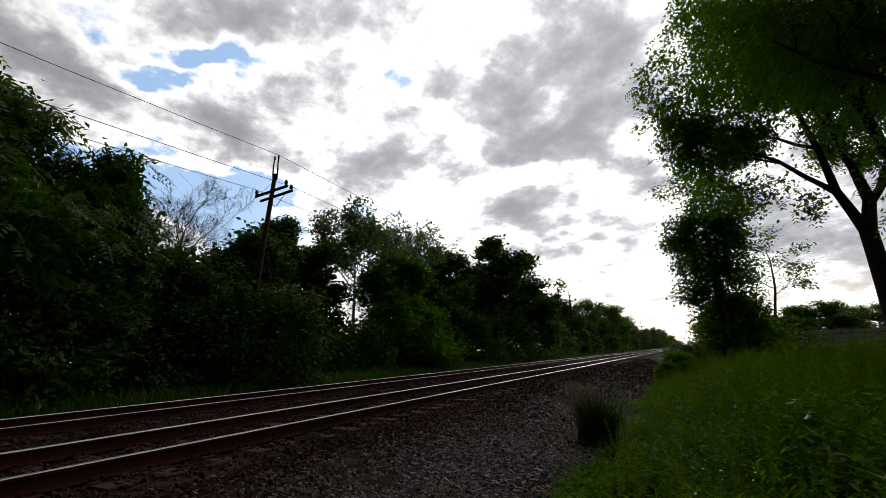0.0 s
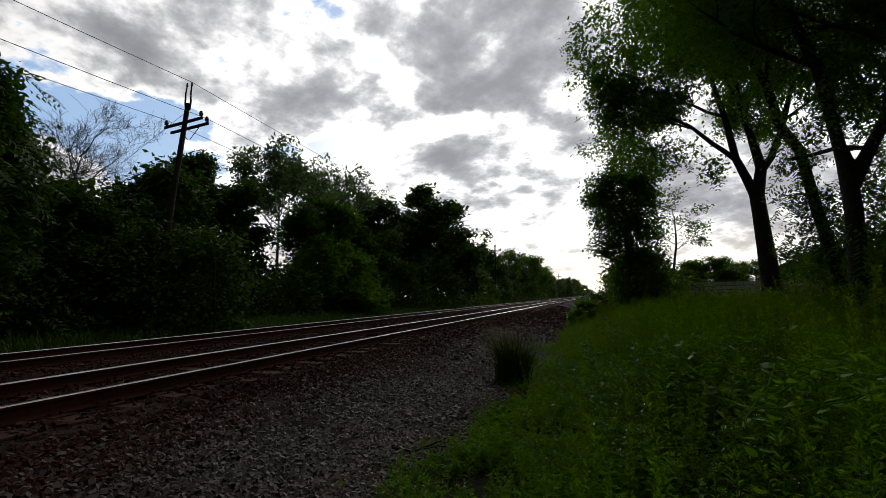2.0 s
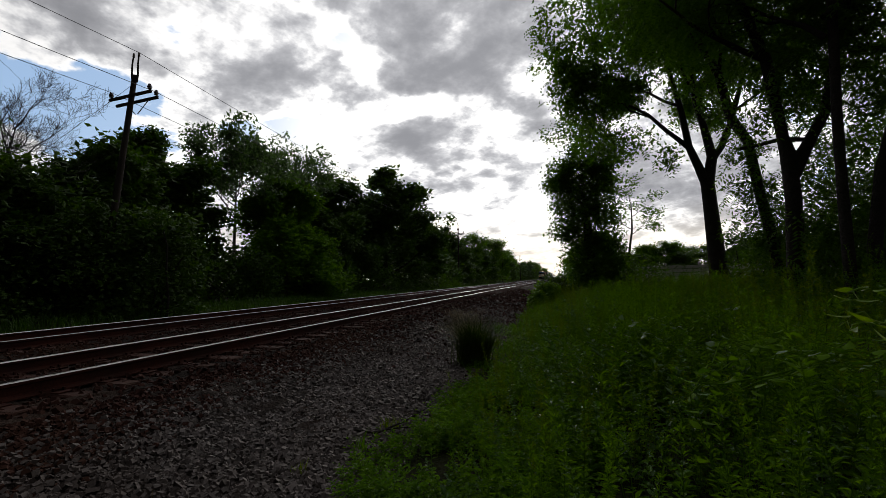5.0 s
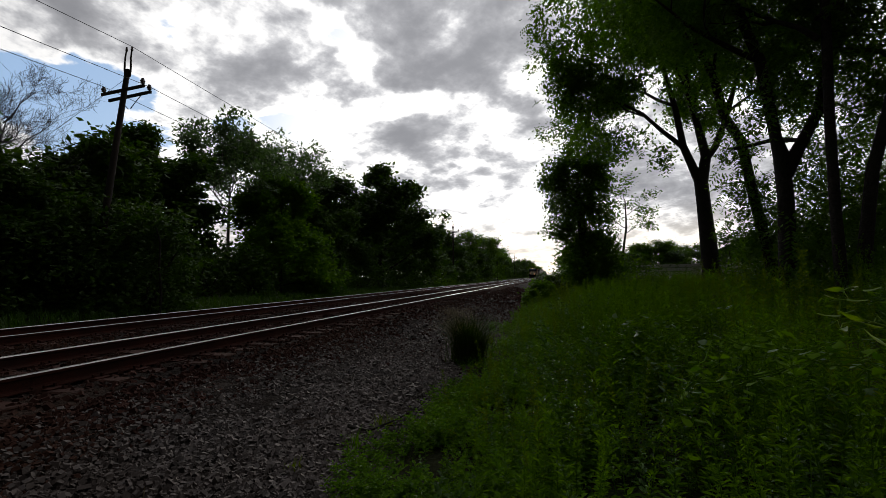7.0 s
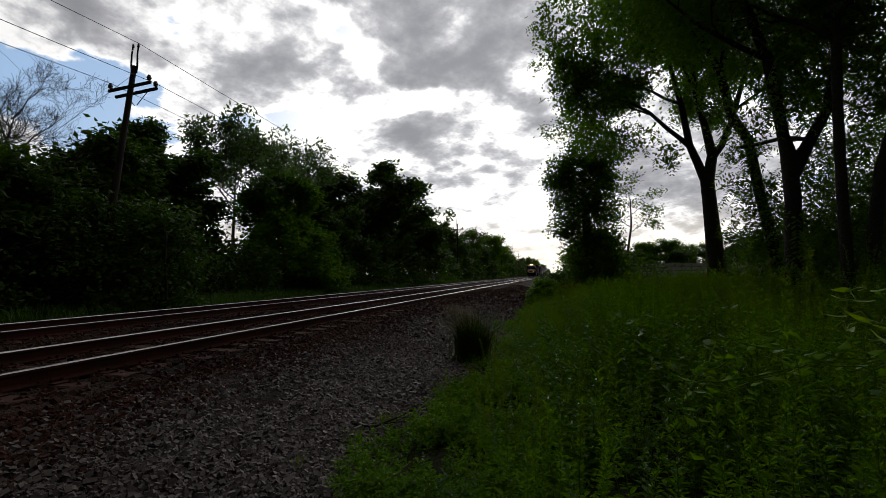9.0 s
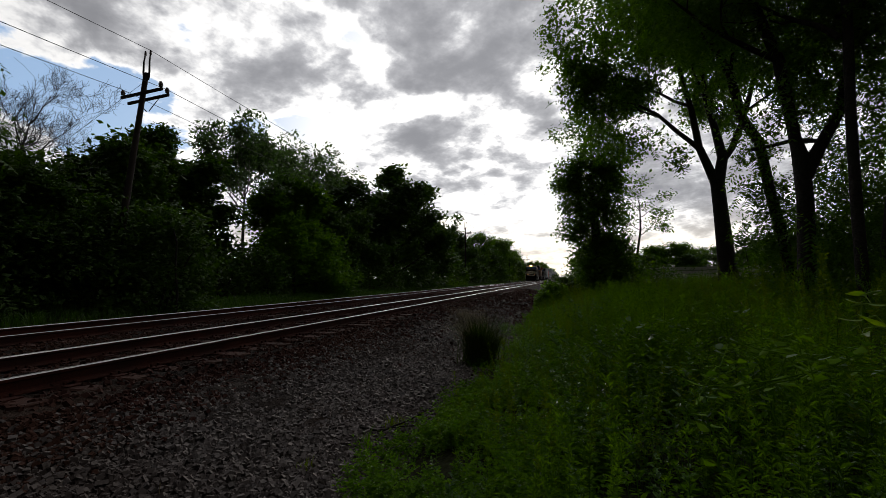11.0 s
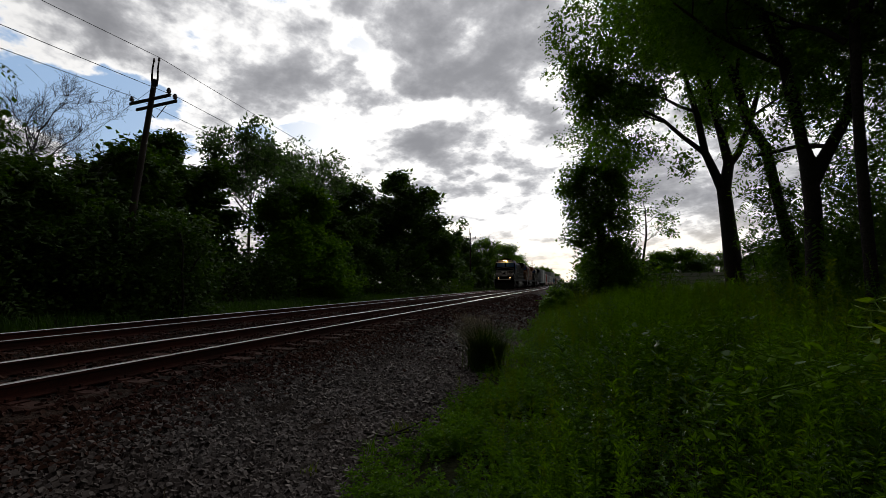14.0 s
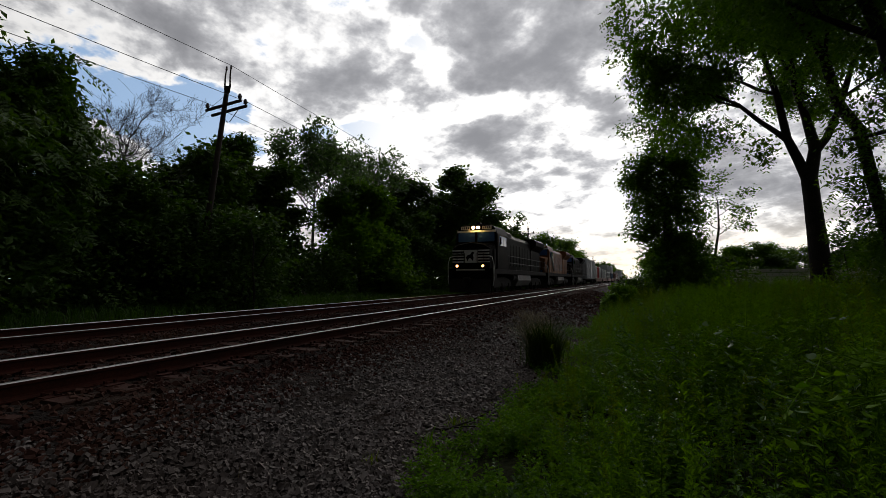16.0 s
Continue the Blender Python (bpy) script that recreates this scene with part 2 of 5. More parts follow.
GREYTANK = material("grey_fuel_tank_paint", (0.06, 0.06, 0.06), (0.12, 0.115, 0.11), 0.6, scale=1.5, fine=20, bump=0.1, stain=(0.10, 0.085, 0.07))
ORANGE = material("orange_loco_paint", (0.13, 0.048, 0.012), (0.21, 0.078, 0.02), 0.5, scale=1.4, fine=22, bump=0.05, stain=(0.09, 0.04, 0.02), spec=0.15)
YELLOW = material("yellow_paint", (0.55, 0.36, 0.04), (0.68, 0.46, 0.07), 0.5, scale=2, fine=25, bump=0.03)
REDP = material("red_paint", (0.40, 0.025, 0.02), (0.55, 0.05, 0.04), 0.5, scale=1.5, fine=22, bump=0.04, stain=(0.25, 0.03, 0.02))
BOXGREY = material("pale_grey_car_paint", (0.42, 0.44, 0.45), (0.58, 0.60, 0.60), 0.55, scale=1.0, fine=18, bump=0.08, stain=(0.32, 0.30, 0.27))
BOXBLUE = material("dull_blue_paint", (0.05, 0.09, 0.16), (0.09, 0.14, 0.22), 0.55, scale=1.0, fine=18, bump=0.08, stain=(0.10, 0.10, 0.11))
BOXBROWN = material("brown_car_paint", (0.13, 0.055, 0.035), (0.20, 0.085, 0.055), 0.6, scale=1.0, fine=18, bump=0.08, stain=(0.08, 0.05, 0.04))
FENCE = material("weathered_grey_boards", (0.30, 0.29, 0.27), (0.50, 0.48, 0.45), 0.85, scale=2, fine=30, bump=0.4, obj_random=0.5)
LAMP_ON = material("headlight_glow", (1.0, 0.60, 0.16), (1.0, 0.60, 0.16), 0.3, emit=60.0, bump=0)
DITCH_ON = material("ditch_light_glow", (1.0, 0.50, 0.17), (1.0, 0.50, 0.17), 0.3, emit=6.0, bump=0)
BOARD_ON = material("number_board_glow", (0.3, 0.25, 0.18), (0.3, 0.25, 0.18), 0.4, emit=0.12, bump=0)
# the blue base paints in the sky that the panes would mirror
GLASS = material("sky_tinted_cab_glass", (0.04, 0.10, 0.26), (0.055, 0.13, 0.34), 0.06, bump=0, spec=0.8)


# ---- mesh helpers ----
def mesh_np(name, V, F, mats, idx=None, smooth=False):
    """A mesh from arrays: V (n, 3) and F (m, k)."""
    V, F = np.asarray(V, dtype=np.float32), np.asarray(F, dtype=np.int32)
    me = bpy.data.meshes.new(name)
    k = F.shape[1]
    me.vertices.add(len(V)); me.vertices.foreach_set("co", V.ravel())
    me.loops.add(F.size); me.loops.foreach_set("vertex_index", F.ravel())
    me.polygons.add(len(F)); me.polygons.foreach_set("loop_start", np.arange(0, F.size, k, dtype=np.int32))
    for mt in (mats if isinstance(mats, (list, tuple)) else [mats]):
        me.materials.append(mt)
    if idx is not None:
        me.polygons.foreach_set("material_index", np.asarray(idx, dtype=np.int32))
    me.polygons.foreach_set("use_smooth", np.full(len(F), smooth))
    me.update(calc_edges=True)
    return me


def mesh_bm(name, bm, mats, smooth=False):
    me = bpy.data.meshes.new(name)
    bmesh.ops.recalc_face_normals(bm, faces=bm.faces)
    bm.to_mesh(me); bm.free()
    for mt in (mats if isinstance(mats, (list, tuple)) else [mats]):
        me.materials.append(mt)
    if smooth:
        me.polygons.foreach_set("use_smooth", np.full(len(me.polygons), True))
    return me


def part(name, data, parent, label="", material=None, kind=""):
    """One mesh object under a thing or a part; data is a mesh or a bmesh."""
    if isinstance(data, bmesh.types.BMesh):
        data = mesh_bm(name, data, material)
    ob = new(name, data)
    ob.parent = parent
    return tagged(ob, label, kind=kind)


def thing(name, label, category, at=(0, 0, 0), group="", kind=""):
    ob = new(name)
    ob.location = at
    ob.empty_display_size = 0.2
    return tagged(ob, label, category, group, kind)


def box(bm, x0, x1, y0, y1, z0, z1, bevel=0.0):
    vs = [bm.verts.new(p) for p in ((x0, y0, z0), (x1, y0, z0), (x1, y1, z0), (x0, y1, z0), (x0, y0, z1), (x1, y0, z1), (x1, y1, z1), (x0, y1, z1))]
    fs = [bm.faces.new([vs[i] for i in q]) for q in ((3, 2, 1, 0), (4, 5, 6, 7), (0, 1, 5, 4), (1, 2, 6, 5), (2, 3, 7, 6), (3, 0, 4, 7))]
    if bevel:
        es = {e for f in fs for e in f.edges}
        bmesh.ops.bevel(bm, geom=list(es), offset=bevel, segments=1, affect="EDGES")
    return bm


def bx(x0, x1, y0, y1, z0, z1, bevel=0.0):
    return box(bmesh.new(), x0, x1, y0, y1, z0, z1, bevel)


def prism(profile, axis, a, b):
    """Extrude a 2D profile along an axis: 'x' takes (y, z), 'y' takes (x, z)."""
    bm = bmesh.new()
    to = (lambda p, s: (s, p[0], p[1])) if axis == "x" else (lambda p, s: (p[0], s, p[1]))
    lo = [bm.verts.new(to(p, a)) for p in profile]
    hi = [bm.verts.new(to(p, b)) for p in profile]
    n = len(profile)
    bm.faces.new(lo[::-1]); bm.faces.new(hi)
    for i in range(n):
        bm.faces.new((lo[i], lo[(i + 1) % n], hi[(i + 1) % n], hi[i]))
    return bm


def cyl(bm, p, q, r0, r1=None, seg=10):
    """A capped rod from p to q."""
    p, q = Vector(p), Vector(q)
    d = q - p
    m = Matrix.Translation((p + q) / 2) @ d.to_track_quat("Z", "Y").to_matrix().to_4x4()
    bmesh.ops.create_cone(bm, cap_ends=True, segments=seg, radius1=r0, radius2=r0 if r1 is None else r1, depth=d.length, matrix=m)
    return bm


def rod(p, q, r0, r1=None, seg=10):
    return cyl(bmesh.new(), p, q, r0, r1, seg)


def tube(points, radii, sides=6):
    """Arrays of a tapered tube along points."""
    P = np.asarray(points, float); n = len(P)
    T = np.gradient(P, axis=0); T /= np.linalg.norm(T, axis=1)[:, None] + 1e-9
    up = np.array([0.0, 0.0, 1.0]) if abs(T[0, 2]) < 0.9 else np.array([1.0, 0.0, 0.0])
    A = np.cross(T, up); A /= np.linalg.norm(A, axis=1)[:, None] + 1e-9
    C = np.cross(T, A)
    a = np.linspace(0, 2 * np.pi, sides, endpoint=False)
    V = P[:, None, :] + np.asarray(radii)[:, None, None] * (np.cos(a)[None, :, None] * A[:, None, :] + np.sin(a)[None, :, None] * C[:, None, :])
    i = np.arange(n - 1)[:, None] * sides; j = np.arange(sides)[None, :]; k = (j + 1) % sides
    F = np.stack([i + j, i + k, i + sides + k, i + sides + j], -1).reshape(-1, 4)
    return V.reshape(-1, 3), F


def join_arrays(parts):
    Vs, Fs, o = [], [], 0
    for V, F in parts:
        Vs.append(V); Fs.append(F + o); o += len(V)
    return np.vstack(Vs), np.vstack(Fs)


def unit(a):
    return a / (np.linalg.norm(a, axis=-1, keepdims=True) + 1e-9)


def leaf_quads(B, U, S, L, W, fold=0.12):
    """Four-sided leaves: base points B, directions U, side vectors S, lengths L, widths W."""
    L, W = np.broadcast_to(L, len(B))[:, None], np.broadcast_to(W, len(B))[:, None]
    Nn = np.cross(U, S)
    mid = B + U * L * 0.45 + Nn * W * fold
    V = np.stack([B, mid + S * W * 0.5, B + U * L - Nn * L * 0.08, mid - S * W * 0.5], 1).reshape(-1, 3)
    return V, np.arange(len(B) * 4).reshape(-1, 4)


def oval_leaves(B, U, S, L, W, fold=0.22):
    """Oval leaves of two quads, folded along the midrib and drooping to the tip."""
    L, W = np.broadcast_to(L, len(B))[:, None], np.broadcast_to(W, len(B))[:, None]
    Nn = np.cross(U, S)
    up = Nn * np.sign(Nn[:, 2:3] + 1e-6)
    a, b = B + U * L * 0.28 + up * W * fold, B + U * L * 0.68 + up * W * (fold - 0.05)
    V = np.stack([B, a + S * W * 0.48, b + S * W * 0.42, B + U * L - up * L * 0.10, b - S * W * 0.42, a - S * W * 0.48], 1).reshape(-1, 3)
    k = (np.arange(len(B)) * 6)[:, None]
    return V, np.concatenate([k + np.array([[0, 1, 2, 3]]), k + np.array([[0, 3, 4, 5]])], 0)


def plain_leaves(rng, C, n, spread, L, W, flat=0.5, droop=0.25):
    """n leaves round each clump centre C."""
    idx = np.repeat(np.arange(len(C)), n)
    P = C[idx] + rng.normal(size=(len(idx), 3)) * np.array([spread, spread, spread * 0.75])
    U = unit(rng.normal(size=P.shape) * np.array([1, 1, flat]) - np.array([0, 0, droop]))
    S = unit(np.cross(U, unit(rng.normal(size=P.shape) * np.array([0.5, 0.5, 0.3]) + np.array([0, 0, 1.0]))))
    k = rng.uniform(0.6, 1.25, len(P))
    return leaf_quads(P, U, S, L * k, W * k)


def pinnate_leaves(rng, C, n, spread, length, leaflet, width, pairs=5, droop=0.45):
    """n feather-like compound leaves round each clump centre C."""
    idx = np.repeat(np.arange(len(C)), n)
    P = C[idx] + rng.normal(size=(len(idx), 3)) * np.array([spread, spread, spread * 0.7])
    U = unit(rng.normal(size=P.shape) * np.array([1, 1, 0.35]) + np.array([0, 0, -droop * 0.3]))
    side = unit(np.cross(U, unit(rng.normal(size=P.shape) * 0.35 + np.array([0, 0, 1.0]))))
    Lr = length * rng.uniform(0.7, 1.25, len(P))[:, None]
    Bs, Us, Ss, Ks = [], [], [], []
    for i in range(pairs):
        f = (i + 1) / pairs
        base = P + U * Lr * f + np.array([0, 0, -droop]) * Lr * f * f
        ax = unit(U + np.array([0, 0, -2 * droop]) * f)
        for s in (-1, 1):
            u = unit(ax * 0.45 + side * s + np.array([0, 0, -0.25]))
            Bs.append(base); Us.append(u); Ss.append(ax); Ks.append(np.full(len(P), 1 - 0.35 * abs(f - 0.5)))
    V = leaf_quads(np.vstack(Bs), np.vstack(Us), unit(np.vstack(Ss)), leaflet * np.hstack(Ks), width * np.hstack(Ks))
    return V


# ---- trees ----
def spawn(rng, start, d, length, r, level, tubes, clumps, opt):
    """A branch with its side branches; tips become clump centres."""
    nseg = 5
    P, R, p = [np.array(start, float)], [r], np.array(start, float)
    d = np.array(d, float)
    for i in range(nseg):
        d = unit(d + rng.normal(size=3) * opt["wobble"] + np.array([0, 0, opt["rise"][min(level, 2)]]))
        p = p + d * length / nseg
        P.append(p); R.append(max(opt["thin"], r * (1 - 0.75 * (i + 1) / nseg)))
        if level < opt["levels"] and i >= 1:
            for _ in range(opt["kids"][min(level, len(opt["kids"]) - 1)]):
                if rng.random() < 0.75:
                    side = unit(rng.normal(size=3)); side = unit(side - d * (side @ d))
                    a = rng.uniform(0.5, 1.0)
                    spawn(rng, p, unit(d * np.cos(a) + side * np.sin(a)), length * rng.uniform(0.42, 0.68), R[-1] * 0.62, level + 1, tubes, clumps, opt)
        if level >= opt["levels"] - 1 and i >= 2:
            clumps.append(p)
    if r > opt["min_r"]:
        tubes.append(tube(P, R, 7 if level == 0 else 5 if level == 1 else 4))


OPT = dict(wobble=0.18, rise=(0.10, 0.06, 0.0), levels=2, kids=(2, 2), min_r=0.006, thin=0.0, keep=1.0)


def tree(name, label, base, trunk, limbs, leaf, mat_leaf, seed, opt=None, group="", bark=BARK, extra=None, fit=None, category="tree", low=0.0, boughs=()):
    """trunk: points (x, y, z) and a radius each, seen from base; limbs: (start, direction, length, radius). leaf: function of rng and clump centres."""
    rng = np.random.default_rng(seed)
    o = dict(OPT); o.update(opt or {})
    tubes, clumps = [], []
    tubes.append(tube([p[:3] for p in trunk], [p[3] for p in trunk], 12))
    tubes.extend(tube([p[:3] for p in q], [p[3] for p in q], 10) for q in boughs)
    for s, d, ln, r in limbs:
        spawn(rng, s, unit(np.array(d, float)), ln, r, 0, tubes, clumps, o)
    C = np.array(clumps) if clumps else np.zeros((0, 3))
    C = C[rng.random(len(C)) < o["keep"]]
    if extra is not None:
        C = np.vstack([C, extra(rng)]) if len(C) else extra(rng)
    V, F = join_arrays(tubes)
    if fit:                       # scale the whole to a crown radius and a height
        rad, hgt = fit
        k = rad / np.percentile(np.hypot(C[:, 0], C[:, 1]), 92), hgt / np.percentile(C[:, 2], 98.5)
        sc = np.array([k[0], k[0], k[1]])
        C = C * sc; V = V * sc
    C = C[C[:, 2] > low]
    ob = thing(name, label, category, base, group)
    n0 = (len(tubes[0][0]), len(tubes[0][1]))
    if leaf:
        part("trunk", mesh_np("trunk", V, F, bark, smooth=True), ob)
    else:
        part("trunk", mesh_np("trunk", V[:n0[0]], F[:n0[1]], bark, smooth=True), ob)
        part("bare_crown", mesh_np("bare_crown", V[n0[0]:], F[n0[1]:] - n0[0], bark, smooth=True), ob)
    if leaf:
        LV, LF = leaf(rng, C)
        part("crown", mesh_np("crown", LV, LF, mat_leaf), ob)
    return ob


def auto_limbs(rng, h0, h1, n, length, r, up=(0.3, 0.9)):
    out = []
    for i in range(n):
        z = h0 + (h1 - h0) * i / max(1, n - 1)
        a = i * 2.4 + rng.uniform(-0.4, 0.4)
        out.append(((0, 0, z), (math.cos(a), math.sin(a), rng.uniform(*up)), length * (1.1 - 0.5 * i / n) * rng.uniform(0.85, 1.15), r * (1 - 0.5 * i / n)))
    return out

# ---- ground, ballast and track ----
RAIL_Z = 0.625                       # running surface
NEAR_TRACK, FAR_TRACK = -5.95, -10.01


def lerp_profile(x, table):
    xs, zs = zip(*table)
    return np.interp(x, xs, zs)


SOIL_PROFILE = [(-60, 0.9), (-22, 0.7), (-16, 0.5), (-13.4, 0.30), (-12.4, 0.0), (-4, -0.12), (-2.2, -0.10), (-1.5, 0.0), (-0.6, 0.10), (1, 0.30), (3, 0.50), (6, 0.85), (12, 1.15), (40, 1.3), (200, 1.3)]
BED_PROFILE = [(-13.3, 0.0), (-12.7, 0.16), (-11.45, 0.42), (-8.4, 0.43), (-7.98, 0.39), (-7.5, 0.43), (-4.50, 0.425), (-3.2, 0.11), (-2.4, 0.03), (-1.35, 0.0), (-1.0, -0.10)]


def ground_z(x, y):
    return lerp_profile(x, SOIL_PROFILE)


def bed_z(x):
    return lerp_profile(x, BED_PROFILE)


def build_ground():
    xs = np.unique(np.concatenate([[-2500, -900, -300, -120], np.arange(-60, -12, 2.0), np.arange(-12, 12.1, 0.4), np.arange(14, 60, 3.0), [90, 200, 500, 1200, 2500]]))
    ys = np.unique(np.concatenate([[-2500, -600, -150, -60, -30], np.arange(-14, 40, 0.6), np.arange(40, 140, 4.0), [170, 220, 300, 420, 600, 900, 1500, 3000]]))
    X, Y = np.meshgrid(xs, ys)
    rng = np.random.default_rng(5)
    Z = lerp_profile(X, SOIL_PROFILE) + rng.normal(size=X.shape) * np.where((np.abs(X) < 60) & (X < -13) | (X > -1), 0.03, 0.0)
    V = np.stack([X, Y, Z], -1).reshape(-1, 3)
    n, m = X.shape
    i = np.arange(n - 1)[:, None] * m + np.arange(m - 1)[None, :]
    F = np.stack([i, i + 1, i + m + 1, i + m], -1).reshape(-1, 4)
    tagged(new("ground", mesh_np("ground", V, F, SOIL, smooth=True)), "dark mossy soil under weeds and trees", "ground", kind="structure")

    xs = np.concatenate([np.arange(-13.3, -4.6, 0.14), np.arange(-4.6, -0.95, 0.09)])
    ys = np.concatenate([np.arange(-8, 16, 0.12), np.arange(16, 60, 0.6), np.arange(60, 300, 8), [320, 400, 520, 700, 1000, 1600]])
    X, Y = np.meshgrid(xs, ys)
    Z = lerp_profile(X + 0.10 * np.sin(Y * 0.9) * (X > -4) + 0.06 * np.sin(Y * 2.3 + 1) * (X > -4), BED_PROFILE) + rng.normal(size=X.shape) * 0.016
    V = np.stack([X, Y, Z], -1).reshape(-1, 3)
    n, m = X.shape
    i = np.arange(n - 1)[:, None] * m + np.arange(m - 1)[None, :]
    F = np.stack([i, i + 1, i + m + 1, i + m], -1).reshape(-1, 4)
    return tagged(new("ballast_bed", mesh_np("ballast_bed", V, F, BALLAST)), "grey-brown crushed stone ballast bed beside the rails, darkened for the shade between stones", "ballast", kind="structure")


bed = build_ground()
CUBE = np.array([(-1, -1, -1), (1, -1, -1), (1, 1, -1), (-1, 1, -1), (-1, -1, 1), (1, -1, 1), (1, 1, 1), (-1, 1, 1)], float)
CUBE_F = np.array([(3, 2, 1, 0), (4, 5, 6, 7), (0, 1, 5, 4), (1, 2, 6, 5), (2, 3, 7, 6), (3, 0, 4, 7)])


def stone_arrays(rng, P, size):
    """Angular broken stones at P."""
    n = len(P)
    q = CUBE[None] * rng.uniform(0.70, 1.0, (n, 8, 3)) * (rng.uniform(0.6, 1.15, (n, 1, 3)) * np.array([1.15, 0.92, 0.72])) * size[:, None, None] * 0.56
    q[:, 4:, :2] *= rng.uniform(0.5, 0.85, (n, 1, 1))          # broken edges round the top
    a = rng.normal(size=(n, 4)); a /= np.linalg.norm(a, axis=1)[:, None]
    a[:, 1:3] *= 0.30; a /= np.linalg.norm(a, axis=1)[:, None]
    w, x, y, z = a.T
    R = np.stack([1 - 2 * (y * y + z * z), 2 * (x * y - w * z), 2 * (x * z + w * y), 2 * (x * y + w * z), 1 - 2 * (x * x + z * z), 2 * (y * z - w * x), 2 * (x * z - w * y), 2 * (y * z + w * x), 1 - 2 * (x * x + y * y)], -1).reshape(n, 3, 3)
    V = np.einsum("nij,nkj->nki", R, q) + P[:, None, :]
    F = (CUBE_F[None, 1:] + (np.arange(n) * 8)[:, None, None]).reshape(-1, 4)      # the buried underside is left off
    return V.reshape(-1, 3), F


def scatter_stones():
    rng = np.random.default_rng(11)
    grey, rusty = [], []
    for (x0, x1, y0, y1, n, s0, s1) in ((-4.4, -1.25, 1.4, 5.0, 27000, 0.022, 0.05), (-4.4, -1.3, 5.0, 10.0, 25000, 0.027, 0.055), (-4.4, -1.3, 10.0, 24.0, 11000, 0.04, 0.08),
                                        (-4.4, -1.4, 24.0, 50.0, 4500, 0.07, 0.13), (-12.6, -4.3, 1.0, 12.0, 11000, 0.032, 0.06), (-12.6, -4.3, 12.0, 34.0, 5000, 0.06, 0.10), (-12.6, -1.4, -7.5, 1.4, 11000, 0.05, 0.09)):
        x, y = rng.uniform(x0, x1, n), rng.uniform(y0, y1, n)
        k = (x > -1.6 + 0.25 * np.sin(y * 0.9)) & (rng.random(n) < 0.5)
        x, y = x[~k], y[~k]
        size = rng.uniform(s0, s1, len(x)) * rng.choice([0.75, 1.0, 1.0, 1.35], len(x))
        P = np.stack([x, y, bed_z(x) + size * 0.24 + rng.uniform(-0.012, 0.012, len(x))], -1)
        # browner towards the rails and with distance along the line
        brown = np.ones(len(x), bool) if x1 < -4 else rng.random(len(x)) < np.clip(np.maximum((y - 7) / 24, (-3.3 - x) / 1.1), 0, 0.9)
        for k, pile in ((~brown, grey), (brown, rusty)):
            if k.any():
                pile.append(stone_arrays(rng, P[k], size[k]))
    for name, some, mt in (("loose_ballast", grey, STONE), ("rusty_ballast", rusty, STONE_RUSTY)):
        ob = new(name, mesh_np(name, *join_arrays(some), mt))
        ob.parent = bed
        tagged(ob, kind="stuff")
    # the nearest stones, one by one
    forms = []
    for i in range(8):
        v, f = stone_arrays(rng, np.zeros((1, 3)), np.array([0.055]))
        forms.append(mesh_np("stone", v, f, STONE_ONE))
    for i in range(290):
        x, y = rng.uniform(-3.6, -1.5), rng.uniform(1.9, 5.5)
        s = new("stone", forms[i % 8])
        s.parent = bed
        s.location = (x, y, float(bed_z(x)) + 0.018)
        s.rotation_euler = (rng.uniform(-0.4, 0.4), rng.uniform(-0.4, 0.4), rng.uniform(0, 6.3))


RAIL_PROFILE = [(-0.069, 0), (0.069, 0), (0.069, 0.010), (0.020, 0.028), (0.010, 0.045), (0.010, 0.118), (0.034, 0.135), (0.0365, 0.160), (0.027, 0.170), (-0.030, 0.170), (-0.0365, 0.164), (-0.034, 0.135), (-0.010, 0.118), (-0.010, 0.045), (-0.020, 0.028), (-0.069, 0.010)]


def rail_mesh(inner):
    ys = np.array([-60, 0, 60, 200, 700, 1600.0])
    pr = np.array(RAIL_PROFILE) * np.array([inner, 1]); k = len(pr)   # the inner side of the head is worn bright
    V = np.stack([np.tile(pr[:, 0], len(ys)), np.repeat(ys, k), np.tile(pr[:, 1], len(ys)) + RAIL_Z - 0.170], -1)
    F, mi = [], []
    for i in range(len(ys) - 1):
        for j in range(k):
            F.append((i * k + j, i * k + (j + 1) % k, (i + 1) * k + (j + 1) % k, (i + 1) * k + j)); mi.append(1 if j in (7, 8, 9) else 0)
    return mesh_np("rail", V, F, [RUST, STEEL], mi)


def tie_mesh(rng):
    bm = bx(-1.3, 1.3, -0.115, 0.115, -0.17, 0.0, 0.012)
    for v in bm.verts:
        v.co += Vector((rng.uniform(-0.02, 0.02), rng.uniform(-0.008, 0.008), rng.uniform(-0.008, 0.004)))
    return mesh_bm("tie", bm, TIE)


def plate_mesh():
    bm = bx(-0.19, 0.19, -0.09, 0.09, 0.0, 0.012, 0.003)
    for sx in (-0.085, 0.085):
        for sy in (-0.05, 0.05):
            box(bm, sx - 0.016, sx + 0.016, sy - 0.012, sy + 0.012, 0.011, 0.045, 0.003)
    return mesh_bm("tie_plate", bm, RUST)


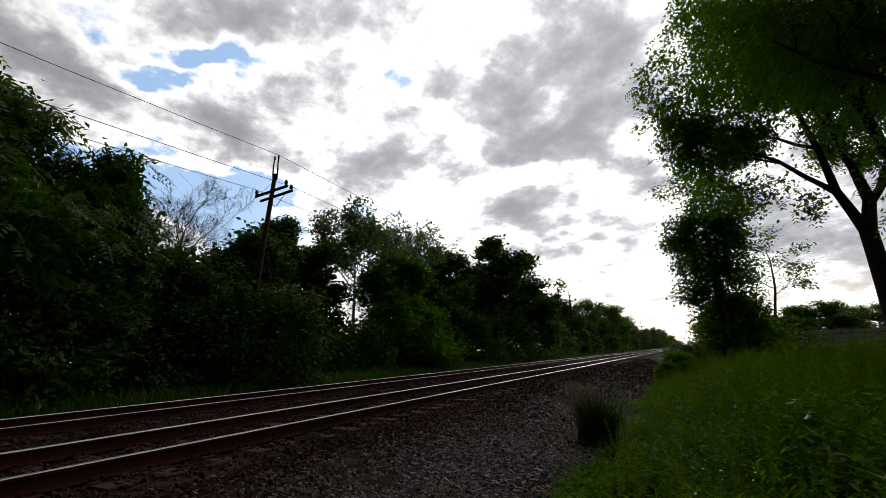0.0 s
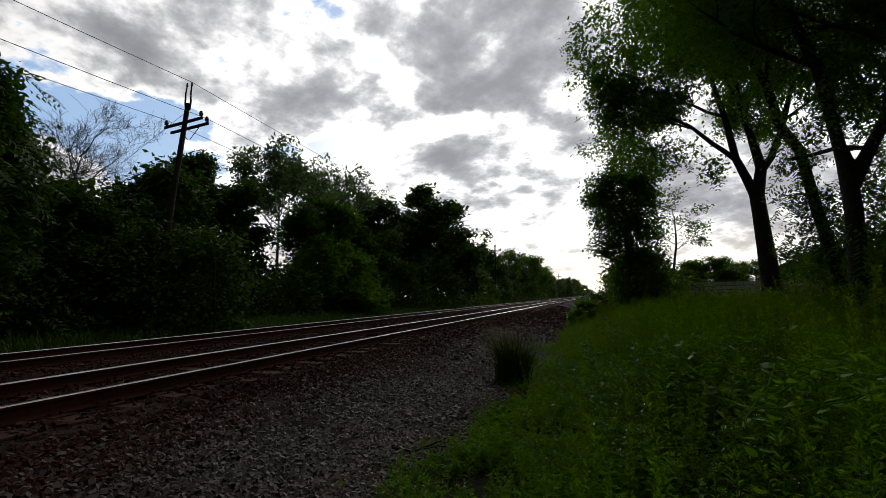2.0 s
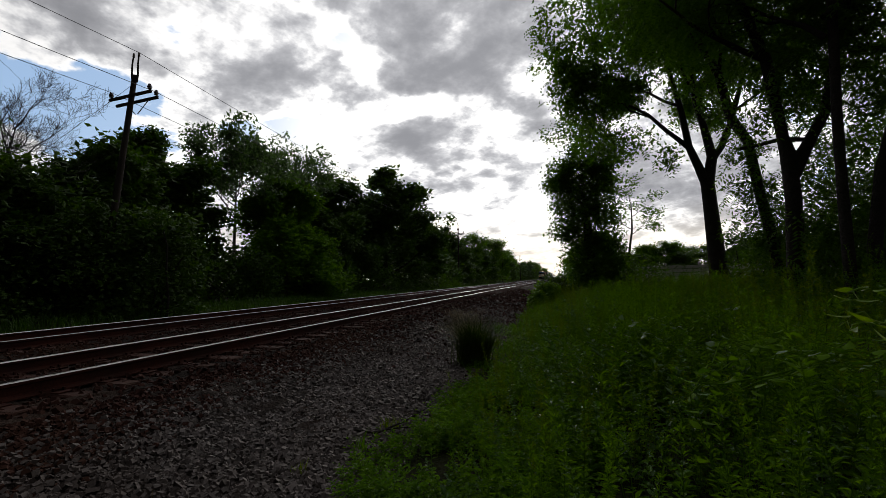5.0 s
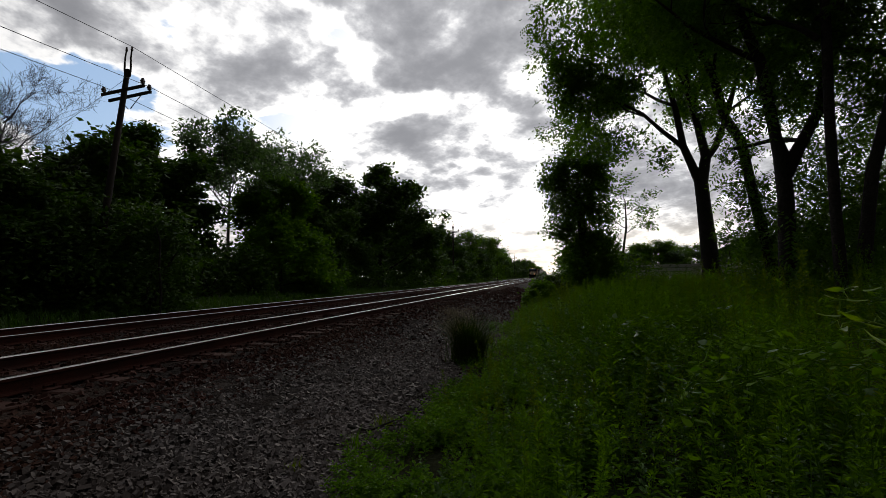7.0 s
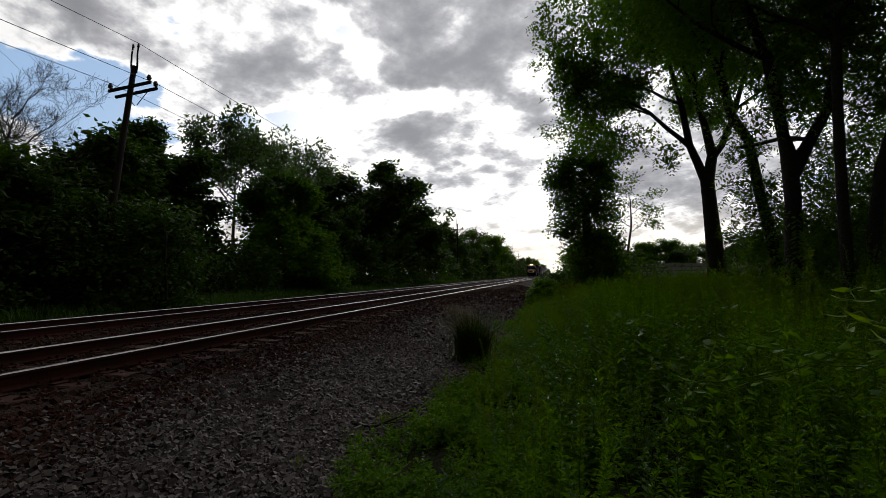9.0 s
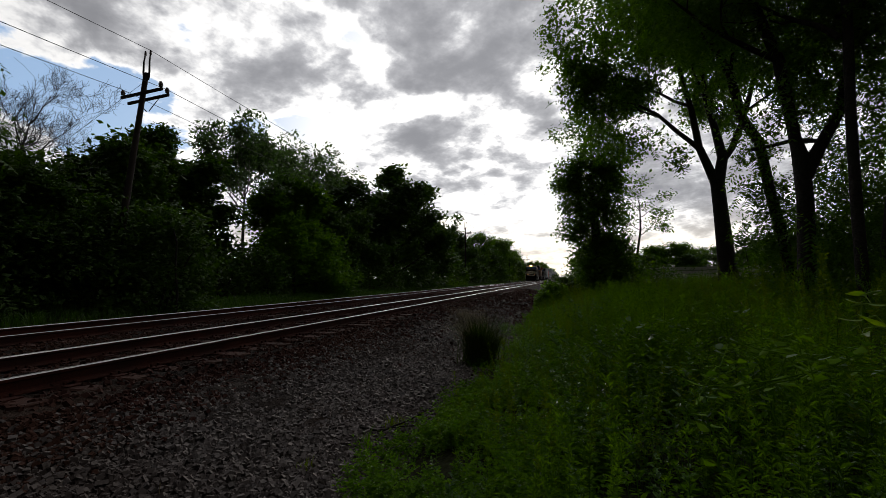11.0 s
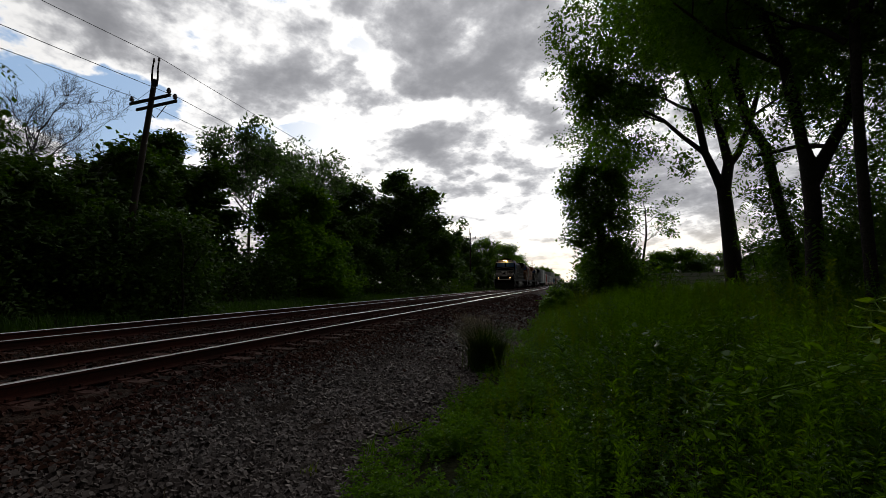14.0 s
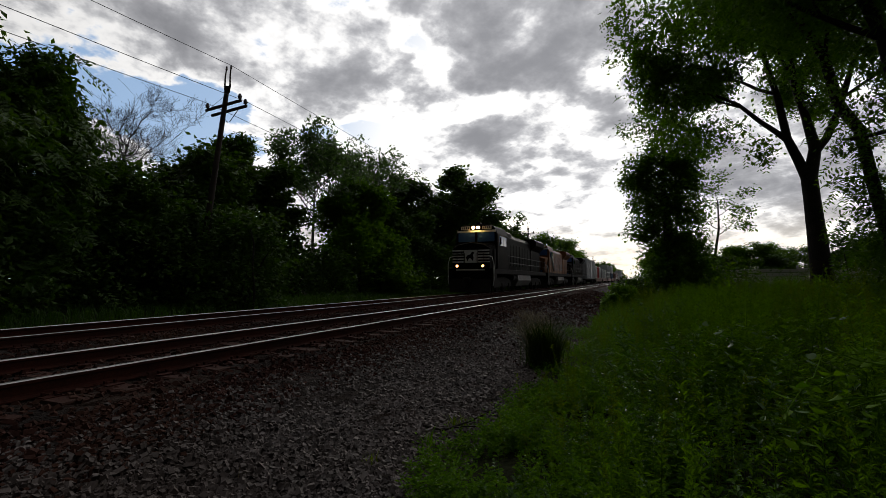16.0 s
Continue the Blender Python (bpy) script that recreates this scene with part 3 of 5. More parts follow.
def build_tracks():
    rng = random.Random(3)
    rails, plate = {1: rail_mesh(1), -1: rail_mesh(-1)}, plate_mesh()
    ties = [tie_mesh(rng) for _ in range(6)]
    for name, cx, n_one in (("track_near", NEAR_TRACK, 120), ("track_far", FAR_TRACK, 90)):
        tr = tagged(new(name), "railway track of shiny-topped rusty rails on creosoted wooden ties", "track", kind="structure")
        for s in (-0.7525, 0.7525):
            r = part("rail", rails[1 if s < 0 else -1], tr, "rust-brown steel rail with a bright worn top")
            r.location = (cx + s, 0, 0)
        V, F, o = [], [], 0
        for i in range(560):
            y = -6 + i * 0.54 + rng.uniform(-0.03, 0.03)
            me = ties[i % 6]
            dx, rz, dz = rng.uniform(-0.07, 0.07), rng.uniform(-0.012, 0.012), rng.uniform(-0.012, 0.006)
            if i < n_one:
                t = part("tie", me, tr)
                t.location, t.rotation_euler = (cx + dx, y, 0.452 + dz), (0, 0, rz)
                if y < 34:
                    for s in (-0.7525, 0.7525):
                        p = part("tie_plate", plate, tr)
                        p.location = (cx + s, y, 0.4485)
            else:
                V.append(CUBE * np.array([1.3, 0.115, 0.085]) + np.array([cx + dx, y, 0.367 + dz])); F.append(CUBE_F + o); o += 8
        part("far_ties", mesh_np("far_ties", np.vstack(V), np.vstack(F), TIE), tr, kind="stuff")


build_tracks()

# ---- the lineside wood beyond the far track ----
def gz(x, y=0.0):
    return float(ground_z(x, y)) - 0.05


def leafy(n, spread, L, W, **kw):
    return lambda rng, C: plain_leaves(rng, C, n, spread, L, W, **kw)


def feathery(n, spread, length, leaflet, width, pairs=5, droop=0.45):
    return lambda rng, C: pinnate_leaves(rng, C, n, spread, length, leaflet, width, pairs, droop)


def mixed(a, b):
    """Two kinds of foliage on the same clumps."""
    def make(rng, C):
        return join_arrays([a(rng, C), b(rng, C)])
    return make


def wood_tree(name, label, x, y, radius, height, seed, leaf, mat_leaf, opt=None, h0=0.25, limbs=8, r=0.16, bark=BARK, group="trees of the lineside wood", skirt=0, low=0.3):
    rng = np.random.default_rng(seed + 100)
    trunk = [(0, 0, 0, r * 1.25), (0.05, 0.03, 1.0, r), (rng.uniform(-.2, .2), rng.uniform(-.2, .2), 4.0, r * 0.8), (rng.uniform(-.3, .3), rng.uniform(-.3, .3), 7.0, r * 0.5), (0.1, 0.1, 9.6, r * 0.12)]
    lm = auto_limbs(rng, 10 * h0, 9.2, limbs, 3.6, r * 0.5)

    def ex(g):
        if not skirt:
            return np.zeros((0, 3))
        a, q = g.uniform(0, 6.28, skirt), np.sqrt(g.uniform(0.1, 1, skirt)) * 4.2
        return np.stack([np.cos(a) * q, np.sin(a) * q, g.uniform(0.3, 5.0, skirt)], -1)
    return tree(name, label, (x, y, gz(x)), trunk, lm, leaf, mat_leaf, seed, opt, group, bark, extra=ex, fit=(radius, height), low=low)


W_LABEL = "broadleaf tree with a dense dark green crown beside the track"
wood_tree("ailanthus_tree", "tall tree with feathery compound leaves above the bank", -17.8, 3.6, 3.7, 10.0, 1, mixed(feathery(3, 0.42, 0.60, 0.27, 0.12, 5, 0.5), leafy(12, 0.30, 0.22, 0.14, flat=0.9)), LEAF, h0=0.2, limbs=11, skirt=90)
wood_tree("ailanthus_tree", "shorter tree with feathery compound leaves above the bank", -17.4, 7.2, 2.0, 7.4, 2, mixed(feathery(2, 0.40, 0.58, 0.27, 0.12, 5, 0.5), leafy(12, 0.30, 0.22, 0.14, flat=0.9)), LEAF, h0=0.15, limbs=9, skirt=70)
wood_tree("bare_tree", "dead leafless tree with thin grey branches", -20.0, 12.6, 3.5, 8.9, 4, None, LEAF, dict(levels=3, kids=(2, 2, 2), min_r=0.0005, wobble=0.2, rise=(0.2, 0.12, 0.1), thin=0.0055), h0=0.3, limbs=14, r=0.13, bark=BARK_GREY)
wood_tree("broadleaf_tree", W_LABEL, -20.8, 17.0, 2.0, 7.0, 5, leafy(17, 0.24, 0.33, 0.21), LEAF, limbs=8, skirt=30)
wood_tree("broadleaf_tree", W_LABEL, -20.3, 20.0, 2.2, 8.7, 6, leafy(16, 0.24, 0.33, 0.21), LEAF, limbs=8, skirt=20)
wood_tree("silver_leaved_tree", "airy tall tree with narrow pale leaves and thin pale trunk", -20.6, 25.6, 4.2, 10.9, 7, leafy(10, 0.21, 0.32, 0.14, flat=0.8), LEAF_PALE, low=6.2, opt=dict(kids=(1, 2), rise=(0.25, 0.15, 0.05)), h0=0.56, limbs=13, r=0.11, bark=BARK_PALE)
wood_tree("silver_leaved_tree", "airy tall tree with narrow pale leaves and thin pale trunk", -21.0, 32.2, 4.4, 11.0, 8, leafy(10, 0.21, 0.32, 0.14, flat=0.8), LEAF_PALE, low=6.4, opt=dict(kids=(1, 2), rise=(0.25, 0.15, 0.05)), h0=0.56, limbs=13, r=0.11, bark=BARK_PALE)
wood_tree("broadleaf_tree", "rounded bright green young tree before the wood", -17.0, 26.0, 2.9, 7.4, 9, leafy(28, 0.28, 0.28, 0.18), LEAF_FRESH, h0=0.1, limbs=10, skirt=70)
wood_tree("broadleaf_tree", W_LABEL, -18.0, 34.5, 2.6, 6.4, 10, leafy(26, 0.30, 0.30, 0.18), LEAF, h0=0.12, limbs=9, skirt=60)
wood_tree("broadleaf_tree", "tall dense tree with a lobed dark crown beside the track", -17.2, 44.0, 5.2, 11.8, 11, leafy(24, 0.30, 0.44, 0.28), LEAF, h0=0.15, limbs=12, r=0.22, skirt=110)
wood_tree("broadleaf_tree", W_LABEL, -17.5, 54.5, 3.4, 8.0, 12, leafy(24, 0.36, 0.42, 0.26), LEAF, h0=0.15, limbs=10, skirt=80)
wood_tree("broadleaf_tree", W_LABEL, -19.4, 15.4, 2.5, 6.4, 14, leafy(24, 0.30, 0.30, 0.17), LEAF, h0=0.15, limbs=9, skirt=50)
wood_tree("broadleaf_tree", W_LABEL, -18.9, 11.2, 2.2, 5.0, 15, leafy(24, 0.30, 0.30, 0.17), LEAF, h0=0.15, limbs=9, skirt=50)
wood_tree("broadleaf_tree", W_LABEL, -21.0, 40.0, 4.2, 10.0, 13, leafy(18, 0.5, 0.40, 0.25), LEAF, limbs=9, skirt=40)


def shrub(name, label, x, y, rad, hgt, n, seed, mat_leaf, L=0.2, W=0.13, dens=30, z=None, category="shrub", group="", hollow=0.55):
    """A vine-hung or bushy mound: leaves over a lumpy shell on bent stems."""
    rng = np.random.default_rng(seed)
    a, c = rng.uniform(0, 6.283, n), rng.uniform(0.0, 1.0, n)
    lump = 1 + 0.22 * np.sin(3 * a + seed) + 0.14 * np.sin(5 * a + c * 7 + seed)
    k = rng.uniform(hollow, 1.0, n) * lump
    s = np.sqrt(1 - (c * 0.96) ** 2.2)
    C = np.stack([np.cos(a) * rad * s * k, np.sin(a) * rad * s * k, c * hgt * (0.78 + 0.22 * k)], -1)
    tubes = []
    for i in range(7):
        e = C[rng.integers(n)] * 0.85
        st = np.array([rng.uniform(-.3, .3) * rad, rng.uniform(-.3, .3) * rad, 0])
        pts = [st + (e - st) * f + np.array([0, 0, 0.3 * hgt * f * (1 - f)]) for f in np.linspace(0, 1, 6)]
        tubes.append(tube(pts, np.linspace(0.05, 0.012, 6) * min(1, rad / 1.5), 5))
    ob = thing(name, label, category, (x, y, gz(x) if z is None else z), group)
    part("stem", mesh_np("stem", *join_arrays(tubes), BARK, smooth=True), ob)
    V, F = plain_leaves(rng, C, dens, 0.16 * min(rad, 1.6), L, W, flat=0.5, droop=0.5)
    part("foliage", mesh_np("foliage", V, F, mat_leaf), ob)
    return ob


U = "dark leafy undergrowth shrub at the wood's edge"
G = "undergrowth along the wood"
for i, (x, y, r, h, n, mt) in enumerate([(-15.6, 2.6, 2.0, 3.4, 130, LEAF), (-15.9, 6.2, 1.9, 4.2, 130, LEAF), (-17.6, 11.0, 2.2, 5.6, 170, LEAF), (-18.6, 14.6, 2.4, 5.4, 170, LEAF), (-16.0, 10.8, 1.5, 3.0, 90, LEAF),
                                         (-18.8, 18.0, 2.2, 3.6, 140, LEAF), (-17.8, 20.8, 1.9, 3.2, 120, LEAF), (-16.6, 22.6, 1.6, 2.8, 90, LEAF), (-16.3, 29.5, 1.9, 3.4, 110, LEAF), (-17.5, 30.6, 2.2, 4.4, 120, LEAF), (-16.2, 37.5, 2.0, 3.6, 110, LEAF),
                                         (-16.0, 49.0, 2.2, 3.4, 100, LEAF), (-15.8, 57.0, 2.2, 3.2, 90, LEAF_FRESH), (-15.5, 63.0, 2.2, 2.6, 80, LEAF_FRESH)]):
    shrub("undergrowth_shrub", U, x, y, r, h, n, 40 + i, mt, 0.22, 0.15, 26, group=G)
for i in range(10):                          # low growth in the depth of the wood
    shrub("undergrowth_shrub", "shaded low shrub in the depth of the wood", -24.0 + 0.5 * math.sin(i * 2.1), 8.0 + i * 3.6, 2.7, 2.9 + 0.3 * math.sin(i * 1.7), 110, 80 + i, LEAF, 0.34, 0.24, 24, group=G)
shrub("vine_covered_shrub", "mound of vines hanging over a dead stump", -14.4, 13.6, 1.7, 3.9, 170, 70, LEAF, 0.2, 0.16, 34, group="vine mounds")
shrub("vine_covered_shrub", "mound of vines hanging beside the leaning pole", -15.4, 11.9, 1.3, 3.9, 110, 71, LEAF, 0.2, 0.16, 30, group="vine mounds")
sn = thing("dead_sapling", "thin dead stem standing in the vines", "dead tree", (-13.1, 13.0, gz(-13.1)))
part("stem", mesh_np("stem", *tube([(0, 0, 0), (0.05, 0.02, 0.9), (-0.04, 0.0, 1.8), (0.03, -0.05, 2.7), (-0.1, -0.1, 3.2)], [0.045, 0.04, 0.035, 0.03, 0.015], 7), BARK, smooth=True), sn)


# ---- the far wood, in repeats ----
def far_trees():
    rng = random.Random(9)
    protos = []
    for i, (rad, h, dens) in enumerate(((3.4, 7.8, 26), (4.2, 11.5, 26), (3.0, 8.2, 26))):
        t = wood_tree("far_tree", "distant broadleaf tree in the row along the line", -17.5 - 12 * (i == 1), 62 + i * 7.0, rad, h, 200 + i, leafy(12, 0.50, 0.52, 0.34), LEAF if i != 1 else LEAF_FRESH, h0=0.1, limbs=8, skirt=60, opt=dict(kids=(1, 2), min_r=0.05), group="distant trees along the line")
        protos.append(t)
    for i in range(42):
        y = 80 + i * 5.4 + (i ** 1.75) * 0.45
        x = -17.6 + rng.uniform(-1.2, 0.8)
        s = rng.uniform(0.80, 0.98) if y < 200 else rng.uniform(0.85, 1.05)
        t = copy_thing(protos[rng.randrange(3)], pose(x, y, gz(x), 0, 0, rng.uniform(0, 360)))
        t.scale = (s, s, s * rng.uniform(0.92, 1.06))
    for i in range(18):                      # the depth of the wood
        x, y = -26.5 + rng.uniform(-2.5, 2.0), -8 + i * 4.2
        t = copy_thing(protos[rng.randrange(3)], pose(x, y, gz(x), 0, 0, rng.uniform(0, 360)))
        s = rng.uniform(0.36, 0.5); t.scale = (s * 1.4, s * 1.4, s * (0.62 if 20 < y < 50 else 1.0))
    for i in range(10):
        y = 130 + i * 16 + i * i * 0.5
        x = 7.0 + rng.uniform(0, 3.5)
        t = copy_thing(protos[rng.randrange(3)], pose(x, y, gz(x), 0, 0, rng.uniform(0, 360)))
        s = rng.uniform(0.8, 1.05); t.scale = (s, s, s)
    for i in range(9):                       # unseen row behind the ivy-clad tree, added to block sky reflections on the locomotives
        y = 46 + i * 10.5
        x = 2.6 + 0.010 * y + rng.uniform(-0.2, 0.4)
        t = copy_thing(protos[rng.randrange(3)], pose(x, y, gz(x), 0, 0, rng.uniform(0, 360)))
        s = rng.uniform(0.55, 0.68); t.scale = (s, s, s)
    for i in range(44):
        x = 12 + i * 2.4 + rng.uniform(-1, 1)
        y = 135 + rng.uniform(-9, 12) + 0.1 * x
        t = copy_thing(protos[rng.randrange(3)], pose(x, y, gz(x), 0, 0, rng.uniform(0, 360)))
        s = rng.uniform(0.70, 0.84); t.scale = (s * 1.7, s * 1.7, s)


far_trees()

# ---- trees on the near side ----
RIGHT = "trees beside the meadow"
A = (6.55, 22.0, gz(6.55))


def rel(base, pts):
    return [(p[0] - base[0], p[1] - base[1], p[2] - base[2]) + tuple(p[3:]) for p in pts]


def clouds_of(rng, blobs, fill=0.8):
    """Clump centres in blobs (x, y, z, rx, ry, rz, n)."""
    out = []
    for x, y, z, rx, ry, rz, n in blobs:
        n = max(4, int(n * fill))
        d = unit(rng.normal(size=(n, 3))) * (rng.uniform(0.1, 1, (n, 1)) ** 0.42)
        out.append(d * np.array([rx, ry, rz]) + np.array([x, y, z]))
    return np.vstack(out)


FEATHER = mixed(feathery(1, 0.24, 0.46, 0.20, 0.085, 5, 0.6), leafy(26, 0.25, 0.19, 0.12, flat=0.9, droop=0.5))
# the forked tree
trunkA = rel(A, [(6.6, 22, 0.8, 0.48), (6.52, 22, 2.0, 0.36), (6.42, 22, 3.6, 0.31), (6.35, 22, 4.7, 0.285), (6.29, 22, 5.6, 0.28)])
limbsA = [((p[0] - A[0], p[1] - A[1], p[2] - A[2]), d, ln, r) for p, d, ln, r in [
    ((4.78, 21.8, 11.4), (-0.35, 0.1, 1.0), 3.2, 0.08), ((5.3, 21.85, 9.0), (-0.9, -0.4, 0.5), 3.4, 0.08), ((3.15, 21.6, 9.2), (-1, -0.2, 0.35), 2.6, 0.05), ((4.0, 21.7, 8.6), (-0.6, 0.6, 0.5), 2.6, 0.05),
    ((5.88, 22.1, 10.7), (-0.05, 0.2, 1), 3.6, 0.09), ((7.78, 22.2, 9.5), (0.5, 0.3, 1), 3.4, 0.09), ((6.1, 22.1, 9.0), (0.3, 1, 0.6), 3.2, 0.07), ((7.5, 22.2, 8.6), (1, -0.3, 0.6), 3.4, 0.07), ((5.98, 22, 9.6), (-0.6, -0.8, 0.7), 3.2, 0.07), ((6.1, 22.1, 8.8), (0.35, -0.2, 1), 2.6, 0.07)]]


BOUGHS = [[(6.28, 22, 5.4, 0.21), (5.95, 21.95, 6.3, 0.175), (5.62, 21.9, 7.15, 0.15), (5.38, 21.85, 8.7, 0.13), (5.08, 21.8, 10.05, 0.10), (4.78, 21.8, 11.4, 0.08)],
          [(5.62, 21.9, 7.1, 0.12), (5.2, 21.85, 7.5, 0.10), (4.75, 21.8, 7.9, 0.09), (3.98, 21.7, 8.7, 0.07), (3.15, 21.6, 9.2, 0.05)],
          [(6.30, 22, 5.4, 0.25), (6.55, 22.05, 6.7, 0.21), (6.31, 22.1, 8.0, 0.15), (6.02, 22.1, 9.2, 0.12), (5.88, 22.1, 10.7, 0.10)],
          [(6.58, 22.05, 6.6, 0.16), (6.95, 22.1, 7.1, 0.14), (7.39, 22.2, 8.15, 0.125), (7.78, 22.2, 9.5, 0.10)]]


def forked_tree():
    tree("forked_tree", "tall forked tree with feathery leaves and bare lower limbs", A, trunkA, limbsA, lambda g, C: FEATHER(g, C), LEAF_BACKLIT, 21, dict(kids=(2, 2), keep=0.85), RIGHT, boughs=[rel(A, q) for q in BOUGHS],
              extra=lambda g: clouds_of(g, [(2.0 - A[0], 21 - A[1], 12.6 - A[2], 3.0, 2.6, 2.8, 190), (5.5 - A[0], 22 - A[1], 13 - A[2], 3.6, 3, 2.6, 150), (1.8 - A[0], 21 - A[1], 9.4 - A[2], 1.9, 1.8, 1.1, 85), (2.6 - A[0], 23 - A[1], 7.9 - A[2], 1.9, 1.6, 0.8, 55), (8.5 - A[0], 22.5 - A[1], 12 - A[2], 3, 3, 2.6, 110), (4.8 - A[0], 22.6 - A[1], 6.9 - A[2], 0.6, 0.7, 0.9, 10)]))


forked_tree()


def trunk_tree(name, label, pts, limbs, blobs, seed, leaf=FEATHER, opt=None, mat_leaf=LEAF_BACKLIT, more=(), fill=0.95):
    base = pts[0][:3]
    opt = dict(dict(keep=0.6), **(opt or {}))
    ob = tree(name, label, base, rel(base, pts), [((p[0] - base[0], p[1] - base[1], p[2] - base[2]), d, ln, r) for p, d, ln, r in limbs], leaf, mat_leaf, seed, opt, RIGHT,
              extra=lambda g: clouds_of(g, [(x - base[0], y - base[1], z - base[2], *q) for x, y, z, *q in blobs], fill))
    for m in more:
            part("limb", mesh_np("limb", *tube([p[:3] for p in rel(base, m)], [p[3] for p in m], 9), BARK, smooth=True), ob)
    return ob


HANG = mixed(feathery(2, 0.22, 0.36, 0.14, 0.052, 6, 0.7), leafy(20, 0.17, 0.115, 0.07, flat=0.9, droop=0.5))
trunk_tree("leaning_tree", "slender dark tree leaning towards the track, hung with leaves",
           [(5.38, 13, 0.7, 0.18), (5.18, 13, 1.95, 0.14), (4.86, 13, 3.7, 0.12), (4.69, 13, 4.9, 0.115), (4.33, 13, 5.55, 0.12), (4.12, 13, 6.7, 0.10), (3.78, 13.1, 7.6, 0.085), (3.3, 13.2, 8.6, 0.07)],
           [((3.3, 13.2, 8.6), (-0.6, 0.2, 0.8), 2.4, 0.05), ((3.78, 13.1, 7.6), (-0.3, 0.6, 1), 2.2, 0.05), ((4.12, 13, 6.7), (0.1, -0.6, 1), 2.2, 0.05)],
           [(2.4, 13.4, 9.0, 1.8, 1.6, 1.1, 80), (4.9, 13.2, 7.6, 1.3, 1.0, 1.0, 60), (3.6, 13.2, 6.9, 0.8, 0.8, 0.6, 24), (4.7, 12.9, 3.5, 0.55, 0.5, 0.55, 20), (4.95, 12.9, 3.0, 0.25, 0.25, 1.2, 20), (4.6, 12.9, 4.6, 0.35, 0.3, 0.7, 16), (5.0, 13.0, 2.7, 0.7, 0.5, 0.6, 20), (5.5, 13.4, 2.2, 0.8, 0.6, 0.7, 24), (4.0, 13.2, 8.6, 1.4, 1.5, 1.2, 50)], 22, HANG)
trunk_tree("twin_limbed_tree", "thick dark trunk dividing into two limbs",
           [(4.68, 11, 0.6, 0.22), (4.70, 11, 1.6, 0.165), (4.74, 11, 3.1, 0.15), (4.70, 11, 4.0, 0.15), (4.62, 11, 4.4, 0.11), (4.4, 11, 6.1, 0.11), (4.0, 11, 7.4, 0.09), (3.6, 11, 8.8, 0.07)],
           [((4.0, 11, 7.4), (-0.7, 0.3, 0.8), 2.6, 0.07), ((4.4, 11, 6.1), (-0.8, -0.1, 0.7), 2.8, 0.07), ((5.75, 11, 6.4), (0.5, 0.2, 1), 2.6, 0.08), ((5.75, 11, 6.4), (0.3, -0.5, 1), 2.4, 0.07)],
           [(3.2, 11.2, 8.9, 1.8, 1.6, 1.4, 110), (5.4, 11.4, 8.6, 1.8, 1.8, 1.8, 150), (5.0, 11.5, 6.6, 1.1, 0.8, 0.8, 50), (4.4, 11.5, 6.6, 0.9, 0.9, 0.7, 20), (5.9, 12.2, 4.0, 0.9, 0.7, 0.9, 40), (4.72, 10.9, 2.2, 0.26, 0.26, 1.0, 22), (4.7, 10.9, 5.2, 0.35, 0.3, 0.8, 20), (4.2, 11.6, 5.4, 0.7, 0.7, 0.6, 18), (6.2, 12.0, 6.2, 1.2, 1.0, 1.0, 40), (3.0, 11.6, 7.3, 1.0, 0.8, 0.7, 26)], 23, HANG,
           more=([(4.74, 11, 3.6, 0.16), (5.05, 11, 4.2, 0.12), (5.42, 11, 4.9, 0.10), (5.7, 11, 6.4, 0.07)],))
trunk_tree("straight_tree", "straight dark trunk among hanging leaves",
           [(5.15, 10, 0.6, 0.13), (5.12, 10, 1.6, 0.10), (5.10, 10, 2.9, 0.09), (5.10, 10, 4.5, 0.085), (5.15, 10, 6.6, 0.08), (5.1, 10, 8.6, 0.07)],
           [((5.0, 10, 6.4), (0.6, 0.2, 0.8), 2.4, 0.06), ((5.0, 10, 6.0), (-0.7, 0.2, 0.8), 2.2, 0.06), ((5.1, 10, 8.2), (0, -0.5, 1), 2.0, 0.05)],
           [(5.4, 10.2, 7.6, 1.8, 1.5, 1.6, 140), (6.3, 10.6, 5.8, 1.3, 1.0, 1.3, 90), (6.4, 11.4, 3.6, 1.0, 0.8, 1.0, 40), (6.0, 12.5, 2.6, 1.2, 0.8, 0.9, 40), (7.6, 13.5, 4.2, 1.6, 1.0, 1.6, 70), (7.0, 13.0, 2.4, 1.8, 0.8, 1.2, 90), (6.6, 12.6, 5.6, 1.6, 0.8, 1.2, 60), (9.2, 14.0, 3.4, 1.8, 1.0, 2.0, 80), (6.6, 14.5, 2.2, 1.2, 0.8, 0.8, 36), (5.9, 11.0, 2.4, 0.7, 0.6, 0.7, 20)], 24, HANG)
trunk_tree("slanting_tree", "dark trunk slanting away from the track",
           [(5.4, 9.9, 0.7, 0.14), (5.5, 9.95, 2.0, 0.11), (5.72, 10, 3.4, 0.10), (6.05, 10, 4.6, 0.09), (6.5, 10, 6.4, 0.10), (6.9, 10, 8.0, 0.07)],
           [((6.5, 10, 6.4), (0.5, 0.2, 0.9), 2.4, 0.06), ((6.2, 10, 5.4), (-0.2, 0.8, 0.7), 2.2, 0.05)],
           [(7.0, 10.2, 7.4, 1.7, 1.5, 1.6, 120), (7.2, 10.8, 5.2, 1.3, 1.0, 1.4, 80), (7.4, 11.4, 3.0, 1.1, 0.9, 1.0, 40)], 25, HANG)
